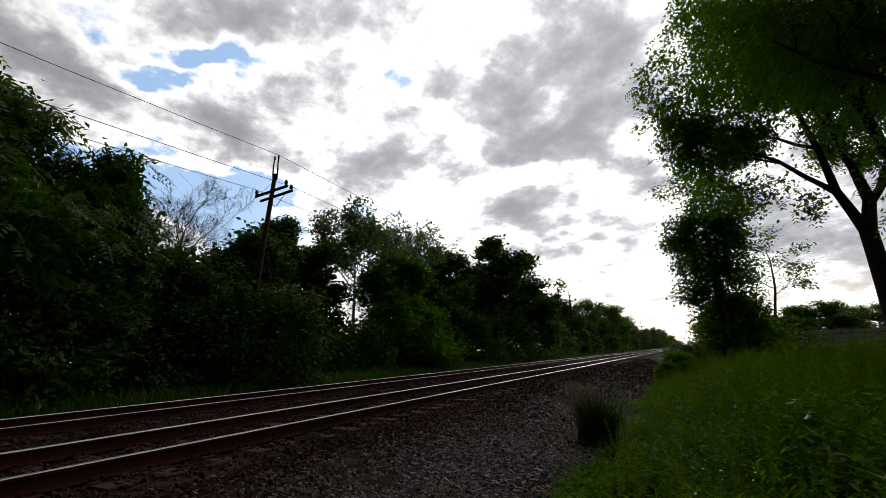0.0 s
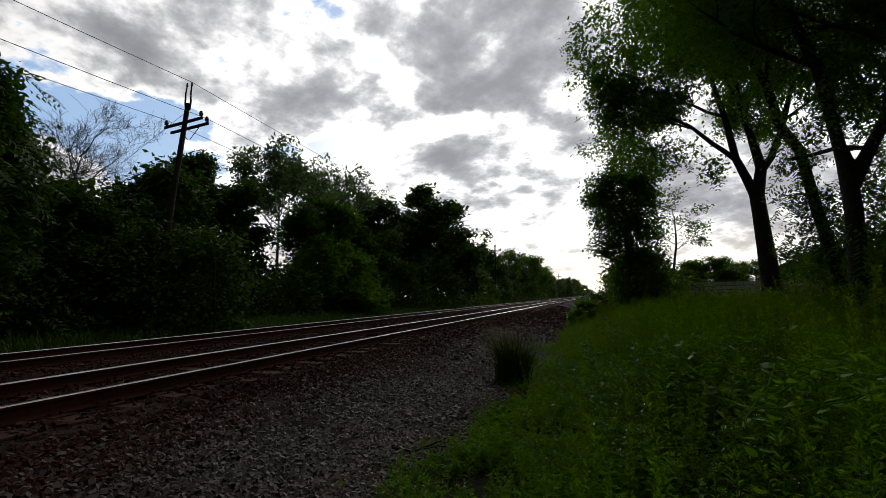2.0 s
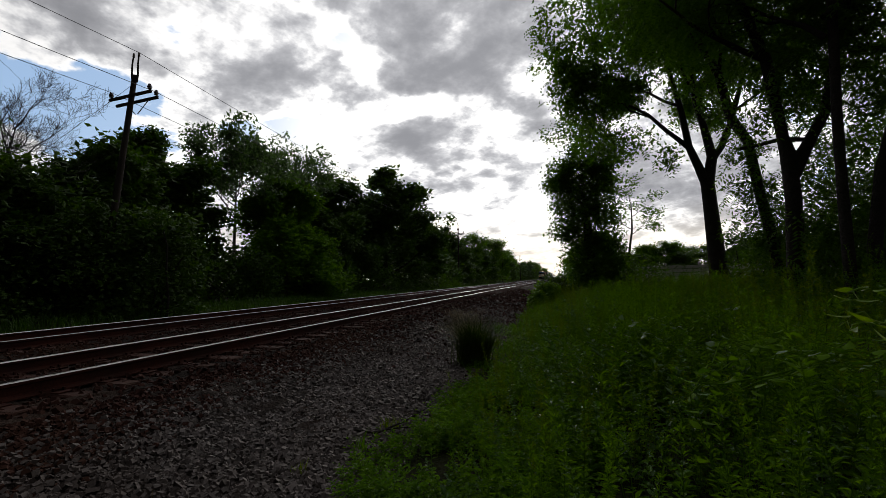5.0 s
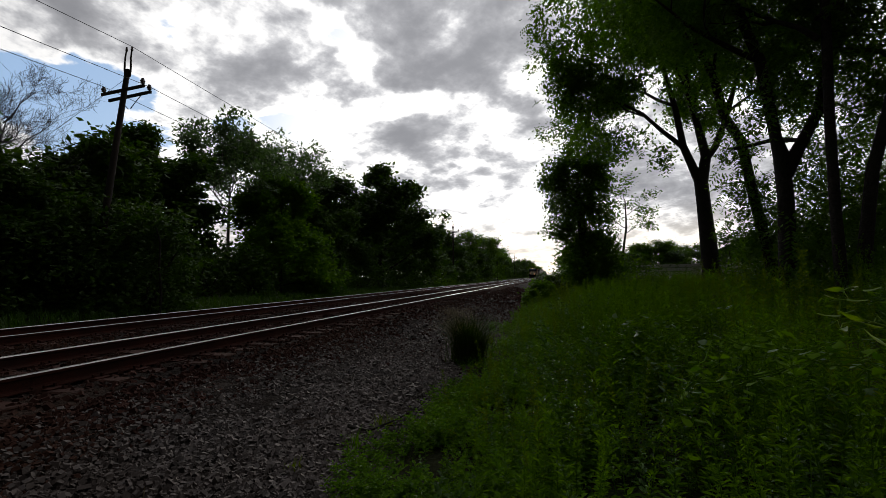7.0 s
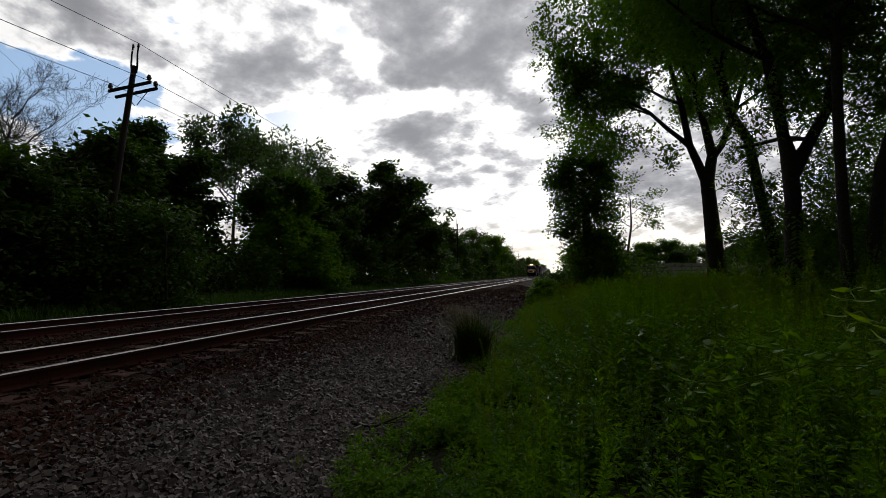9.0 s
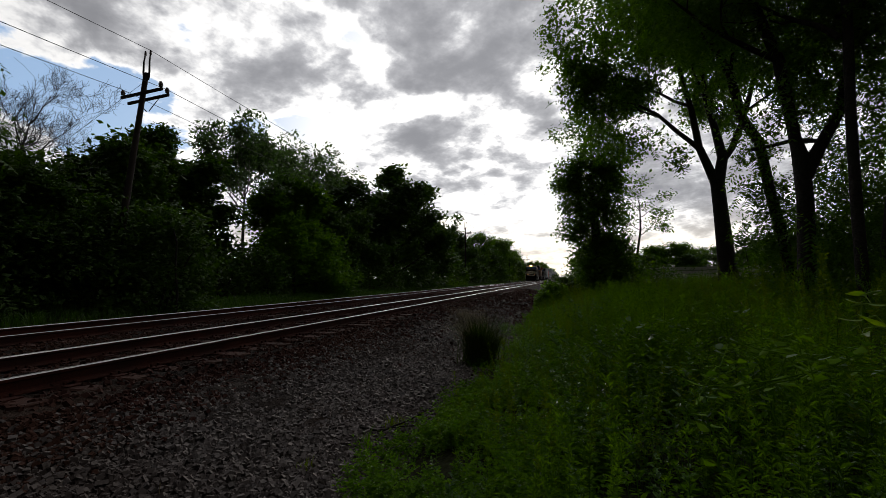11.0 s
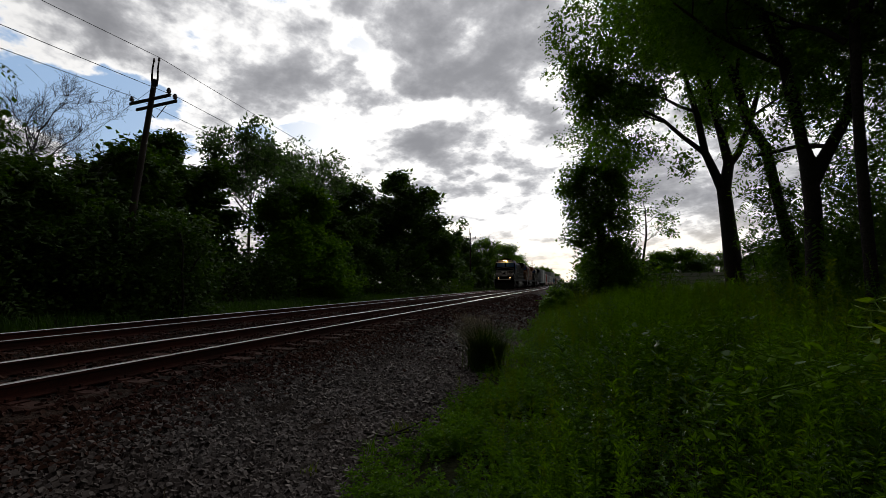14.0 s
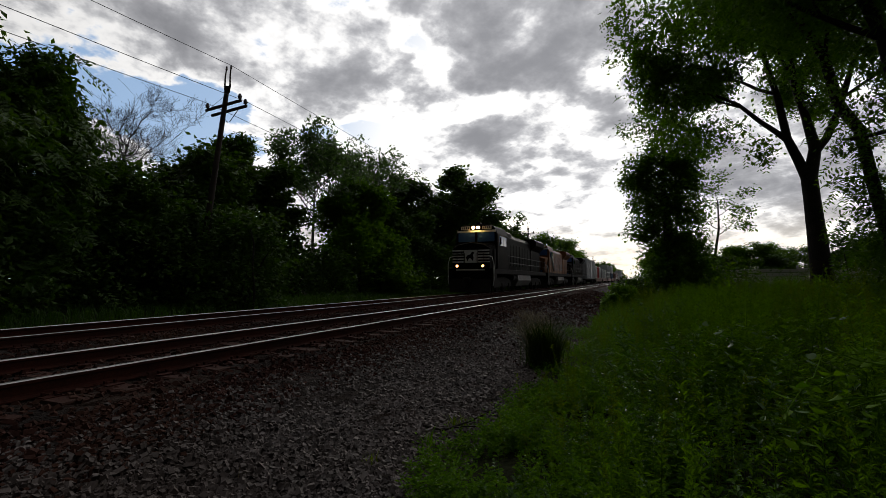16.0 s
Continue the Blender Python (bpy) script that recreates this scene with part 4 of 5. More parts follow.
# a dead limb lying level across two trunks
db = thing("dead_branch", "broken dead limb caught level between two trunks", "branch", (4.42, 12.6, 4.62))
part("limb", mesh_np("limb", *tube([(-0.05, 0, 0), (0.3, -0.1, 0.03), (0.6, -0.5, 0.03), (0.72, -1.5, -0.28)], [0.04, 0.045, 0.05, 0.045], 8), BARK, smooth=True), db)
# the ivy-clad tree and the open small tree beside it
trunk_tree("ivy_clad_tree", "tree wrapped to the ground in dense ivy and vines", [(1.9, 30, 0.2, 0.34), (1.8, 30, 3, 0.28), (1.6, 30, 6, 0.2), (1.5, 30, 8.0, 0.08)], [((1.6, 30, 6), (-0.8, 0, 0.6), 1.8, 0.06), ((1.6, 30, 6.4), (0.8, 0.2, 0.8), 1.8, 0.06)],
           [(2.0, 30, 2.0, 2.0, 1.6, 2.0, 230), (1.8, 30, 4.8, 2.0, 1.6, 1.6, 200), (1.75, 30, 6.6, 1.8, 1.5, 1.3, 130), (1.2, 30, 8.3, 2.0, 1.3, 0.9, 70), (2.5, 29.6, 9.2, 2.1, 1.3, 1.0, 70), (1.2, 29.5, 10.8, 2.1, 1.5, 0.9, 60), (0.2, 30, 6.2, 0.8, 0.9, 0.4, 16), (0.2, 30, 4.2, 0.8, 0.9, 0.5, 16), (3.5, 30, 1.6, 1.4, 1.2, 1.2, 110), (2.8, 30, 3.4, 1.1, 1.0, 1.0, 50)], 26, leafy(30, 0.26, 0.21, 0.14, droop=0.5), fill=1.0)
trunk_tree("small_open_tree", "small open tree with tiny leaves and thin stem", [(4.25, 32, 0.6, 0.10), (4.35, 32, 3, 0.08), (4.6, 32, 4.6, 0.06), (4.6, 32, 6.4, 0.03)], [((4.5, 32, 4.2), (1, 0, 0.5), 1.5, 0.03), ((4.55, 32, 4.6), (-0.8, 0.2, 0.8), 1.3, 0.03), ((4.6, 32, 5.4), (0.9, 0.2, 0.5), 1.4, 0.03), ((4.6, 32, 6.2), (0.1, 0.1, 1), 1.5, 0.025), ((4.6, 32, 5.8), (-0.7, -0.4, 0.7), 1.3, 0.025)],
           [(4.9, 32, 5.8, 1.2, 1, 1.5, 14)], 27, leafy(14, 0.20, 0.20, 0.11), dict(kids=(1, 1)))
for i, (x, y, r, h, n, mt, lb) in enumerate([(-0.75, 26.5, 0.8, 1.2, 150, LEAF_FRESH, "bright green leafy bush at the ballast's edge"), (-1.2, 24.6, 0.5, 0.8, 80, LEAF_FRESH, "small bright green bush at the ballast's edge"), (-0.4, 31, 1.2, 1.6, 150, LEAF, "dark low bush at the ballast's edge"), (4.6, 28, 1.5, 1.6, 60, LEAF, "dark bush at the foot of the ivy tree"),
                                            (7.4, 22.4, 0.9, 2.6, 60, LEAF, "vine-hung shrub at the foot of the forked tree"), (6.6, 14.5, 1.6, 2.2, 90, LEAF, "dark shrub between the trunks"), (8.6, 13.5, 1.8, 2.8, 100, LEAF, "dark shrub between the trunks"), (7.2, 10.6, 1.4, 2.0, 90, LEAF, "dark shrub below the slanting tree"), (9.2, 18.0, 2.0, 2.4, 90, LEAF, "dark shrub behind the trunks")]):
    shrub("bush", lb, x, y, r, h, n, 300 + i, mt, 0.16, 0.12, 22, z=float(ground_z(x, y)) - 0.03, group="bushes beside the meadow")

# ---- the telegraph line ----
ARM_TILT = 0.07


def pole(base, top, name="utility_pole", label=""):
    b, t = Vector(base), Vector(top)
    ob = thing(name, label, "utility pole", base, "poles of the line")
    d = t - b
    part("shaft", mesh_np("shaft", *tube([tuple(d * f) for f in (0, 0.3, 0.6, 0.85, 1.0)], [0.14, 0.125, 0.108, 0.095, 0.088], 12), POLE_WOOD, smooth=True), ob)
    part("pole_cap", rod(d - Vector((0, 0, 0.01)), d + Vector((0, 0, 0.03)), 0.088, 0.06, 12), ob, material=POLE_WOOD)
    for k, (dz, yo) in enumerate(((-0.80, -0.14), (-0.92, 0.14))):
        c = d + Vector((0, 0, dz)) * 1.0 + Vector((0, yo, 0))
        bm = bx(c.x - 0.98, c.x + 0.92, c.y - 0.04, c.y + 0.04, c.z - 0.05, c.z + 0.05, 0.008)
        for v in bm.verts:
            v.co.z += ARM_TILT * (v.co.x - c.x)
        part("crossarm", bm, ob, "heavy weathered wooden crossarm", POLE_WOOD)
        for sx in ((-0.9, 0.84) if k == 0 else (0.84,)):
            c.z = d.z + dz + ARM_TILT * sx
            ins = part("insulator", rod((c.x + sx, c.y, c.z + 0.06), (c.x + sx, c.y, c.z + 0.12), 0.02), ob, material=CERAMIC)
            bm = bmesh.new()
            for z0, r in ((0.10, 0.075), (0.16, 0.085), (0.22, 0.06)):
                cyl(bm, (c.x + sx, c.y, c.z + z0), (c.x + sx, c.y, c.z + z0 + 0.055), r, r * 0.75, 12)
            part("skirt", bm, ins, "brown porcelain insulator", CERAMIC)
    for s in (-1, 1):
        part("brace", rod(d + Vector((0.5 * s, 0.14, -0.95 + 0.035 * s)), d + Vector((0.05 * s, 0.11, -1.4)), 0.016, seg=6), ob, material=WIRE)
    for s in (-1, 1):
        part("top_bracket", mesh_np("top_bracket", *tube([tuple(d + Vector(p)) for p in ((0.10 * s, 0.0, -0.25), (0.14 * s, 0, 0.05), (0.13 * s, 0.0, 0.45), (0.12 * s + 0.05, 0, 0.80))], [0.035, 0.035, 0.03, 0.025], 7), POLE_WOOD, smooth=True), ob, "upright top bracket with insulator")
        bm = bmesh.new(); cyl(bm, d + Vector((0.12 * s + 0.05, 0, 0.72)), d + Vector((0.12 * s + 0.05, 0, 0.86)), 0.045, 0.03, 10)
        part("insulator", bm, ob, material=CERAMIC)
    return d


POLES = [((-15.2, -42.0, 0.4), (-15.0, -42.0, 9.2)), ((-15.15, 12.25, 0.4), (-14.95, 13.2, 9.22)), ((-15.0, 68.3, 0.4), (-15.0, 68.5, 9.25)), ((-15.0, 123.0, 0.4), (-15.0, 123, 9.3)), ((-15.0, 178.0, 0.4), (-15.0, 178, 9.3))]
for i, (b, t) in enumerate(POLES):
    pole(b, t, label="leaning weathered wooden pole with two crossarms" if i == 1 else "weathered wooden pole with two crossarms")


def wires():
    for name, off in (("top wire", (0.17, 0, 0.86)), ("arm wire", (-0.9, -0.16, -0.58)), ("arm wire", (0.84, 0.16, -0.66))):
        tubes = []
        for (b0, t0), (b1, t1) in zip(POLES, POLES[1:]):
            p, q = Vector(t0) + Vector(off), Vector(t1) + Vector(off)
            pts = [tuple(p.lerp(q, f) + Vector((0, 0, -0.75 * 4 * f * (1 - f)))) for f in np.linspace(0, 1, 15)]
            tubes.append(tube(pts, [0.011] * 15, 5))
        tagged(new("overhead_wire", mesh_np("overhead_wire", *join_arrays(tubes), WIRE)), "thin dark wire strung from pole to pole", "wire", "wires of the line")
    t = Vector(POLES[1][1])
    tagged(new("guy_wire", mesh_np("guy_wire", *tube([tuple(t + Vector((-0.05, 0, -0.3))), (-19.0, 10.6, 4.0), (-23.0, 8.0, 0.6)], [0.007] * 3, 5), WIRE)), "thin stay wire from the pole down into the wood", "wire")


wires()


def fence():
    """A low weathered board fence across the meadow."""
    ob = thing("board_fence", "low weathered grey board fence across the meadow", "fence", (0, 0, 0))
    rng = random.Random(4)
    post = mesh_bm("post", bx(-0.06, 0.06, -0.06, 0.06, -0.5, 1.25, 0.01), FENCE)
    board = mesh_bm("board", bx(-1.2, 1.2, -0.02, 0.02, -0.13, 0.13, 0.006), FENCE)
    a, b = Vector((6.0, 42, 1.25)), Vector((30.0, 37.0, 1.65))
    n = 10
    ang = math.atan2(b.y - a.y, b.x - a.x)
    for i in range(n + 1):
        p = a.lerp(b, i / n)
        o = part("post", post, ob); o.location, o.rotation_euler = p, (0, rng.uniform(-0.04, 0.04), ang)
        if i < n:
            c = a.lerp(b, (i + 0.5) / n)
            for z in (0.28, 0.60, 0.92):
                q = part("board", board, ob)
                q.location, q.rotation_euler = c + Vector((0, -0.09, z + rng.uniform(-0.02, 0.02))), (0, -rng.uniform(-0.012, 0.03), ang)


fence()

# ---- the train ----
LOCO_LEN = 19.0


def wheelset_mesh():
    bm = bmesh.new()
    for s in (-1, 1):
        cyl(bm, (s * 0.66, 0, 0), (s * 0.80, 0, 0), 0.51, 0.51, 20)
        cyl(bm, (s * 0.64, 0, 0), (s * 0.67, 0, 0), 0.54, 0.54, 20)
        cyl(bm, (s * 0.79, 0, 0), (s * 0.84, 0, 0), 0.16, 0.16, 12)
        for k in range(4):
            a = k * math.pi / 2
            cyl(bm, (s * 0.80, 0.3 * math.cos(a), 0.3 * math.sin(a)), (s * 0.815, 0.3 * math.cos(a), 0.3 * math.sin(a)), 0.06, 0.06, 8)
    cyl(bm, (-0.8, 0, 0), (0.8, 0, 0), 0.09, 0.09, 10)
    return mesh_bm("wheelset", bm, GRIME)


WHEELSET = wheelset_mesh()


def locomotive(label, paint, stripes, tank_mat, accent=None):
    """Wide-nosed diesel: front at y = 0, rear at y = LOCO_LEN, rail head at z = 0."""
    ob = thing("locomotive", label, "locomotive", (FAR_TRACK, 0, RAIL_Z), "locomotives of the train")
    Ln = LOCO_LEN
    part("underframe", bx(-1.52, 1.52, 0.35, Ln - 0.35, 1.28, 1.62, 0.03), ob, "black side sill and walkway", GRIME)
    # front plate, plough and steps
    part("pilot", prism([(-1.45, 0.16), (1.45, 0.16), (1.52, 0.9), (1.52, 1.62), (-1.52, 1.62), (-1.52, 0.9)], "y", 0.22, 0.36), ob, "black front plate", BLACK)
    bm = bmesh.new()
    vs = [bm.verts.new(p) for p in ((-1.40, 0.25, 0.95), (1.40, 0.25, 0.95), (1.40, 0.0, 0.12), (0, -0.25, 0.10), (-1.40, 0.0, 0.12), (0, 0.02, 0.95), (-1.4, 0.3, 0.12), (1.4, 0.3, 0.12))]
    for q in ((0, 4, 3, 5), (5, 3, 2, 1), (0, 6, 4), (1, 2, 7), (0, 5, 1, 7, 6), (6, 7, 2, 3, 4)):
        bm.faces.new([vs[i] for i in q])
    part("snow_plough", bm, ob, "black snow plough", GRIME)
    bm = bx(-0.16, 0.16, -0.42, 0.3, 0.72, 1.0, 0.04); box(bm, -0.22, 0.22, -0.55, -0.35, 0.68, 1.04, 0.05)
    part("coupler", bm, ob, "worn steel coupler", GRIME)
    for s in (-1, 1):
        st = part("steps", bx(s * 1.52 - 0.03, s * 1.52 + 0.03, 0.36, 1.05, 0.35, 1.45, 0.01), ob, material=GRIME)
        for z in (0.42, 0.72, 1.02, 1.32):
            part("tread", bx(min(s * 1.28, s * 1.54), max(s * 1.28, s * 1.54), 0.36, 1.0, z, z + 0.04), st, material=GREYTANK)
        hr = part("grab_rail", mesh_np("grab_rail", *tube([(s * 1.50, 0.30, 0.5), (s * 1.58, 0.26, 0.9), (s * 1.58, 0.26, 1.9), (s * 1.46, 0.26, 2.35), (s * 1.28, 0.30, 2.42)], [0.024] * 5, 7), WHITE, smooth=True), ob, "white grab rail at the front steps")
        part("ditch_light_case", bx(s * 0.88 - 0.15, s * 0.88 + 0.15, 0.10, 0.34, 1.64, 1.92, 0.03), ob, material=BLACK)
        part("ditch_light", rod((s * 0.88, 0.055, 1.79), (s * 0.88, 0.105, 1.79), 0.07, 0.085, 16), ob, "glowing amber-white ditch light", DITCH_ON)
    # nose and cab
    nose = [(0.30, 1.62), (0.30, 2.95), (0.42, 3.12), (1.50, 3.28), (1.50, 1.62)]
    bm = prism(nose, "x", -1.36, 1.36)
    for v in bm.verts:
        if v.co.y < 0.9:
            v.co.x *= 0.93
    bmesh.ops.bevel(bm, geom=[e for e in bm.edges], offset=0.06, segments=2, affect="EDGES")
    nz = part("nose", bm, ob, "wide black nose", paint)
    bm = bmesh.new()
    vs = [bm.verts.new(p) for p in ((-1.30, 0.40, 2.92), (1.30, 0.40, 2.92), (0.9, 0.30, 3.16), (0, 0.28, 3.30), (-0.9, 0.30, 3.16), (-1.36, 1.5, 3.30), (1.36, 1.5, 3.30), (0, 1.5, 3.42))]
    for q in ((0, 1, 2, 3, 4), (1, 6, 2), (2, 6, 7, 3), (3, 7, 5, 4), (4, 5, 0)):
        bm.faces.new([vs[i] for i in q])
    part("nose_top", bm, ob, "peaked nose top", paint)
    # pale tube in place of the reflected highlight along the nose top
    part("nose_edge", mesh_np("nose_edge", *tube([(-1.30, 0.36, 2.94), (-0.9, 0.27, 3.17), (-0.45, 0.25, 3.25), (0, 0.24, 3.31), (0.45, 0.25, 3.25), (0.9, 0.27, 3.17), (1.30, 0.36, 2.94)], [0.022] * 7, 6), GREYTANK, smooth=True), ob, "pale line painting the reflected light along the nose top edge")
    for x in (-0.92, -0.40, 0.40, 0.92):
        part("nose_post", rod((x, 0.20, 1.62), (x, 0.20, 2.62), 0.02, seg=7), ob, "black handrail post before the nose", BLACK)
    for s in (-1, 1):
        part("nose_rail", rod((s * 0.40, 0.20, 2.62), (s * 1.30, 0.20, 2.62), 0.018, seg=7), ob, "black handrail before the nose", BLACK)
    cab_profile = [(-1.48, 1.62), (1.48, 1.62), (1.48, 3.95), (1.22, 4.50), (0.8, 4.62), (-0.8, 4.62), (-1.22, 4.50), (-1.48, 3.95)]
    bm = prism(cab_profile, "y", 1.45, 4.3)
    bmesh.ops.bevel(bm, geom=[e for e in bm.edges], offset=0.04, segments=1, affect="EDGES")
    cab = part("cab", bm, ob, "cab with pale window band", paint)
    for s in (-1, 1):
        part("windscreen", bx(min(s * 0.10, s * 1.28), max(s * 0.10, s * 1.28), 1.40, 1.43, 3.46, 4.08, 0.01), cab, "dark windscreen pane with a blue sky reflection in its colour", GLASS)
        part("side_window", bx(s * 1.50 - 0.008, s * 1.50 + 0.008, 1.9, 2.7, 3.2, 3.85, 0.004), cab, "side window", GLASS)
        part("side_window", bx(s * 1.50 - 0.008, s * 1.50 + 0.008, 2.8, 3.6, 3.2, 3.85, 0.004), cab, "side window", GLASS)
        part("mirror", bx(s * 1.60 - 0.05, s * 1.60 + 0.05, 1.80, 1.83, 3.25, 3.75, 0.01), cab, material=BLACK)
    part("window_band", bx(-1.36, 1.36, 1.405, 1.44, 4.10, 4.24, 0.008), cab, "pale strip above the windscreen", WHITE)
    part("centre_post", bx(-0.09, 0.09, 1.37, 1.44, 3.40, 4.12, 0.01), cab, material=paint)
    hl = part("headlight_case", bx(-0.36, 0.36, 1.34, 1.60, 4.27, 4.56, 0.04), cab, material=BLACK)
    for s in (-1, 1):
        part("headlight", rod((s * 0.17, 1.26, 4.42), (s * 0.17, 1.345, 4.42), 0.09, 0.10, 18), hl, "glowing warm headlight", LAMP_ON)
        nb = part("number_board", bx(min(s * 0.44, s * 1.08), max(s * 0.44, s * 1.08), 1.385, 1.42, 4.30, 4.52, 0.008), cab, "lit number board with plain bars", BOARD_ON)
        bm = bmesh.new()
        for k in range(4):
            box(bm, min(s * (0.51 + k * 0.135), s * (0.58 + k * 0.135)), max(s * (0.51 + k * 0.135), s * (0.58 + k * 0.135)), 1.378, 1.386, 4.34, 4.48)
        part("bars", bm, nb, material=BLACK)
    # white bands over the nose
    if stripes:
        for i in range(5):
            z = 2.02 + i * 0.185
            for s in (-1, 1):
                part("white_band", bx(min(s * 0.50, s * 1.275), max(s * 0.50, s * 1.275), 0.282, 0.302, z, z + 0.085, 0.004), nz, "white painted band across the nose", WHITE)
        pan = part("emblem_panel", bx(-0.46, 0.46, 0.280, 0.302, 2.00, 2.84, 0.006), nz, "white panel with a plain dark shape", WHITE)
        bm = prism([(-0.22, 2.12), (-0.10, 2.30), (0.02, 2.28), (0.16, 2.10), (0.20, 2.34), (0.14, 2.52), (0.26, 2.66), (0.10, 2.74), (-0.02, 2.56), (-0.20, 2.50), (-0.34, 2.36)], "y", 0.270, 0.279)
        part("emblem", bm, pan, "plain dark shape", BLACK)
        part("white_band", bx(-1.0, 1.0, 0.205, 0.222, 1.50, 1.58, 0.003), ob, "white painted band on the front plate", WHITE)
    for s in (-1, 1):
        part("door_seam", bx(s * 1.392 - 0.006, s * 1.392 + 0.006, 1.0, 1.4, 1.7, 2.9, 0.003), nz, material=GRIME)
    # long hood, radiators, roof gear
    hood = [(-1.02, 1.62), (1.02, 1.62), (1.02, 4.05), (0.75, 4.38), (-0.75, 4.38), (-1.02, 4.05)]
    bm = prism(hood, "y", 4.3, Ln - 5.2)
    hd = part("hood", bm, ob, "long engine hood", paint)
    for k in range(9):
        y0 = 4.6 + k * 0.98
        for s in (-1, 1):
            part("hood_door", bx(s * 1.03 - 0.012, s * 1.03 + 0.012, y0, y0 + 0.86, 1.95, 3.6, 0.006), hd, material=accent or paint)
    part("roof_walk", bx(-0.5, 0.5, 4.6, Ln - 5.6, 4.385, 4.44, 0.01), hd, material=GRIME)
    part("exhaust_stack", bx(-0.35, 0.35, 8.6, 9.9, 4.38, 4.62, 0.05), hd, material=GRIME)
    part("dynamic_brake_box", bx(-0.95, 0.95, 5.0, 7.2, 4.0, 4.52, 0.08), hd, material=paint)
    rad = [(-1.04, 1.62), (1.04, 1.62), (1.06, 3.55), (1.52, 4.0), (1.52, 4.42), (1.30, 4.58), (-1.30, 4.58), (-1.52, 4.42), (-1.52, 4.0), (-1.06, 3.55)]
    rd = part("radiator_section", prism(rad, "y", Ln - 5.2, Ln - 1.1), ob, "flared radiator section", paint)
    for s in (-1, 1):
        for k in range(6):
            part("louvre", bx(s * 1.525 - 0.01, s * 1.525 + 0.01, Ln - 5.0, Ln - 1.3, 4.02 + k * 0.064, 4.05 + k * 0.064), rd, material=GRIME)
    part("rear_hood", bx(-0.9, 0.9, Ln - 1.1, Ln - 0.6, 1.62, 3.9, 0.06), ob, material=paint)
    bm = bmesh.new()
    for k in (-0.16, 0, 0.16):
        cyl(bm, (k, 2.6, 4.78), (k * 1.2, 2.1 + abs(k), 4.80), 0.03, 0.075, 10)
    cyl(bm, (0, 2.6, 4.6), (0, 2.6, 4.8), 0.04, 0.04, 8)
    part("air_horn", bm, cab, "cluster of air horns", GRIME)
    part("roof_unit", bx(-0.55, 0.55, 3.0, 4.1, 4.60, 4.80, 0.05), cab, "roof air conditioner", GRIME)
    # walkway rails
    for s in (-1, 1):
        for z in (2.62, 2.12):
            part("handrail", rod((s * 1.46, 4.4, z), (s * 1.46, Ln - 0.6, z), 0.018, seg=7), ob, "grey side handrail", GREYTANK)
        for k in range(8):
            y = 4.6 + k * (Ln - 5.4) / 7
            part("stanchion", rod((s * 1.46, y, 1.6), (s * 1.46, y, 2.63), 0.016, seg=6), ob, material=GREYTANK)
    # tank, trucks
    bm = prism([(-1.45, 1.25), (-1.5, 0.85), (-1.25, 0.42), (1.25, 0.42), (1.5, 0.85), (1.45, 1.25)], "y", Ln / 2 - 2.4, Ln / 2 + 2.2)
    part("fuel_tank", bm, ob, "grey fuel tank slung below the sill", tank_mat)
    for s in (-1, 1):
        part("air_reservoir", rod((s * 1.2, Ln / 2 - 3.4, 1.05), (s * 1.2, Ln / 2 - 2.5, 1.05), 0.2, seg=14), ob, material=GRIME)
    wheels = []
    for yc in (3.7, Ln - 3.7):
        tk = part("truck", bx(-0.95, 0.95, yc - 2.3, yc + 2.3, 0.55, 0.72, 0.04), ob, "six-wheel truck frame", GRIME)
        for s in (-1, 1):
            bm = prism([(yc - 2.5, 0.55), (yc - 2.2, 0.9), (yc - 0.6, 1.08), (yc + 0.6, 1.08), (yc + 2.2, 0.9), (yc + 2.5, 0.55), (yc + 2.2, 0.42), (yc - 2.2, 0.42)], "x", s * 1.08 - 0.08, s * 1.08 + 0.08)
            part("side_frame", bm, tk, material=GRIME)
            for k in (-1.75, 0, 1.75):
                part("journal_box", bx(s * 1.16 - 0.08, s * 1.16 + 0.08, yc + k - 0.2, yc + k + 0.2, 0.33, 0.68, 0.04), tk, material=GRIME)
        for k in (-1.75, 0, 1.75):
            w = part("wheelset", WHEELSET, ob)
            w.location = (0, yc + k, 0.51)
            wheels.append(w)
    return ob, wheels


def car_truck(ob, yc):
    tk = part("truck", bx(-0.9, 0.9, yc - 0.25, yc + 0.25, 0.5, 0.85, 0.04), ob, material=GRIME)
    for s in (-1, 1):
        bm = prism([(yc - 1.2, 0.35), (yc - 1.2, 0.62), (yc - 0.4, 0.85), (yc + 0.4, 0.85), (yc + 1.2, 0.62), (yc + 1.2, 0.35), (yc + 0.4, 0.3), (yc - 0.4, 0.3)], "x", s * 1.0 - 0.07, s * 1.0 + 0.07)
        part("side_frame", bm, tk, material=GRIME)
    for k in (-0.88, 0.88):
        w = part("wheelset", WHEELSET, ob); w.location = (0, yc + k, 0.46); w.scale = (1, 0.9, 0.9)


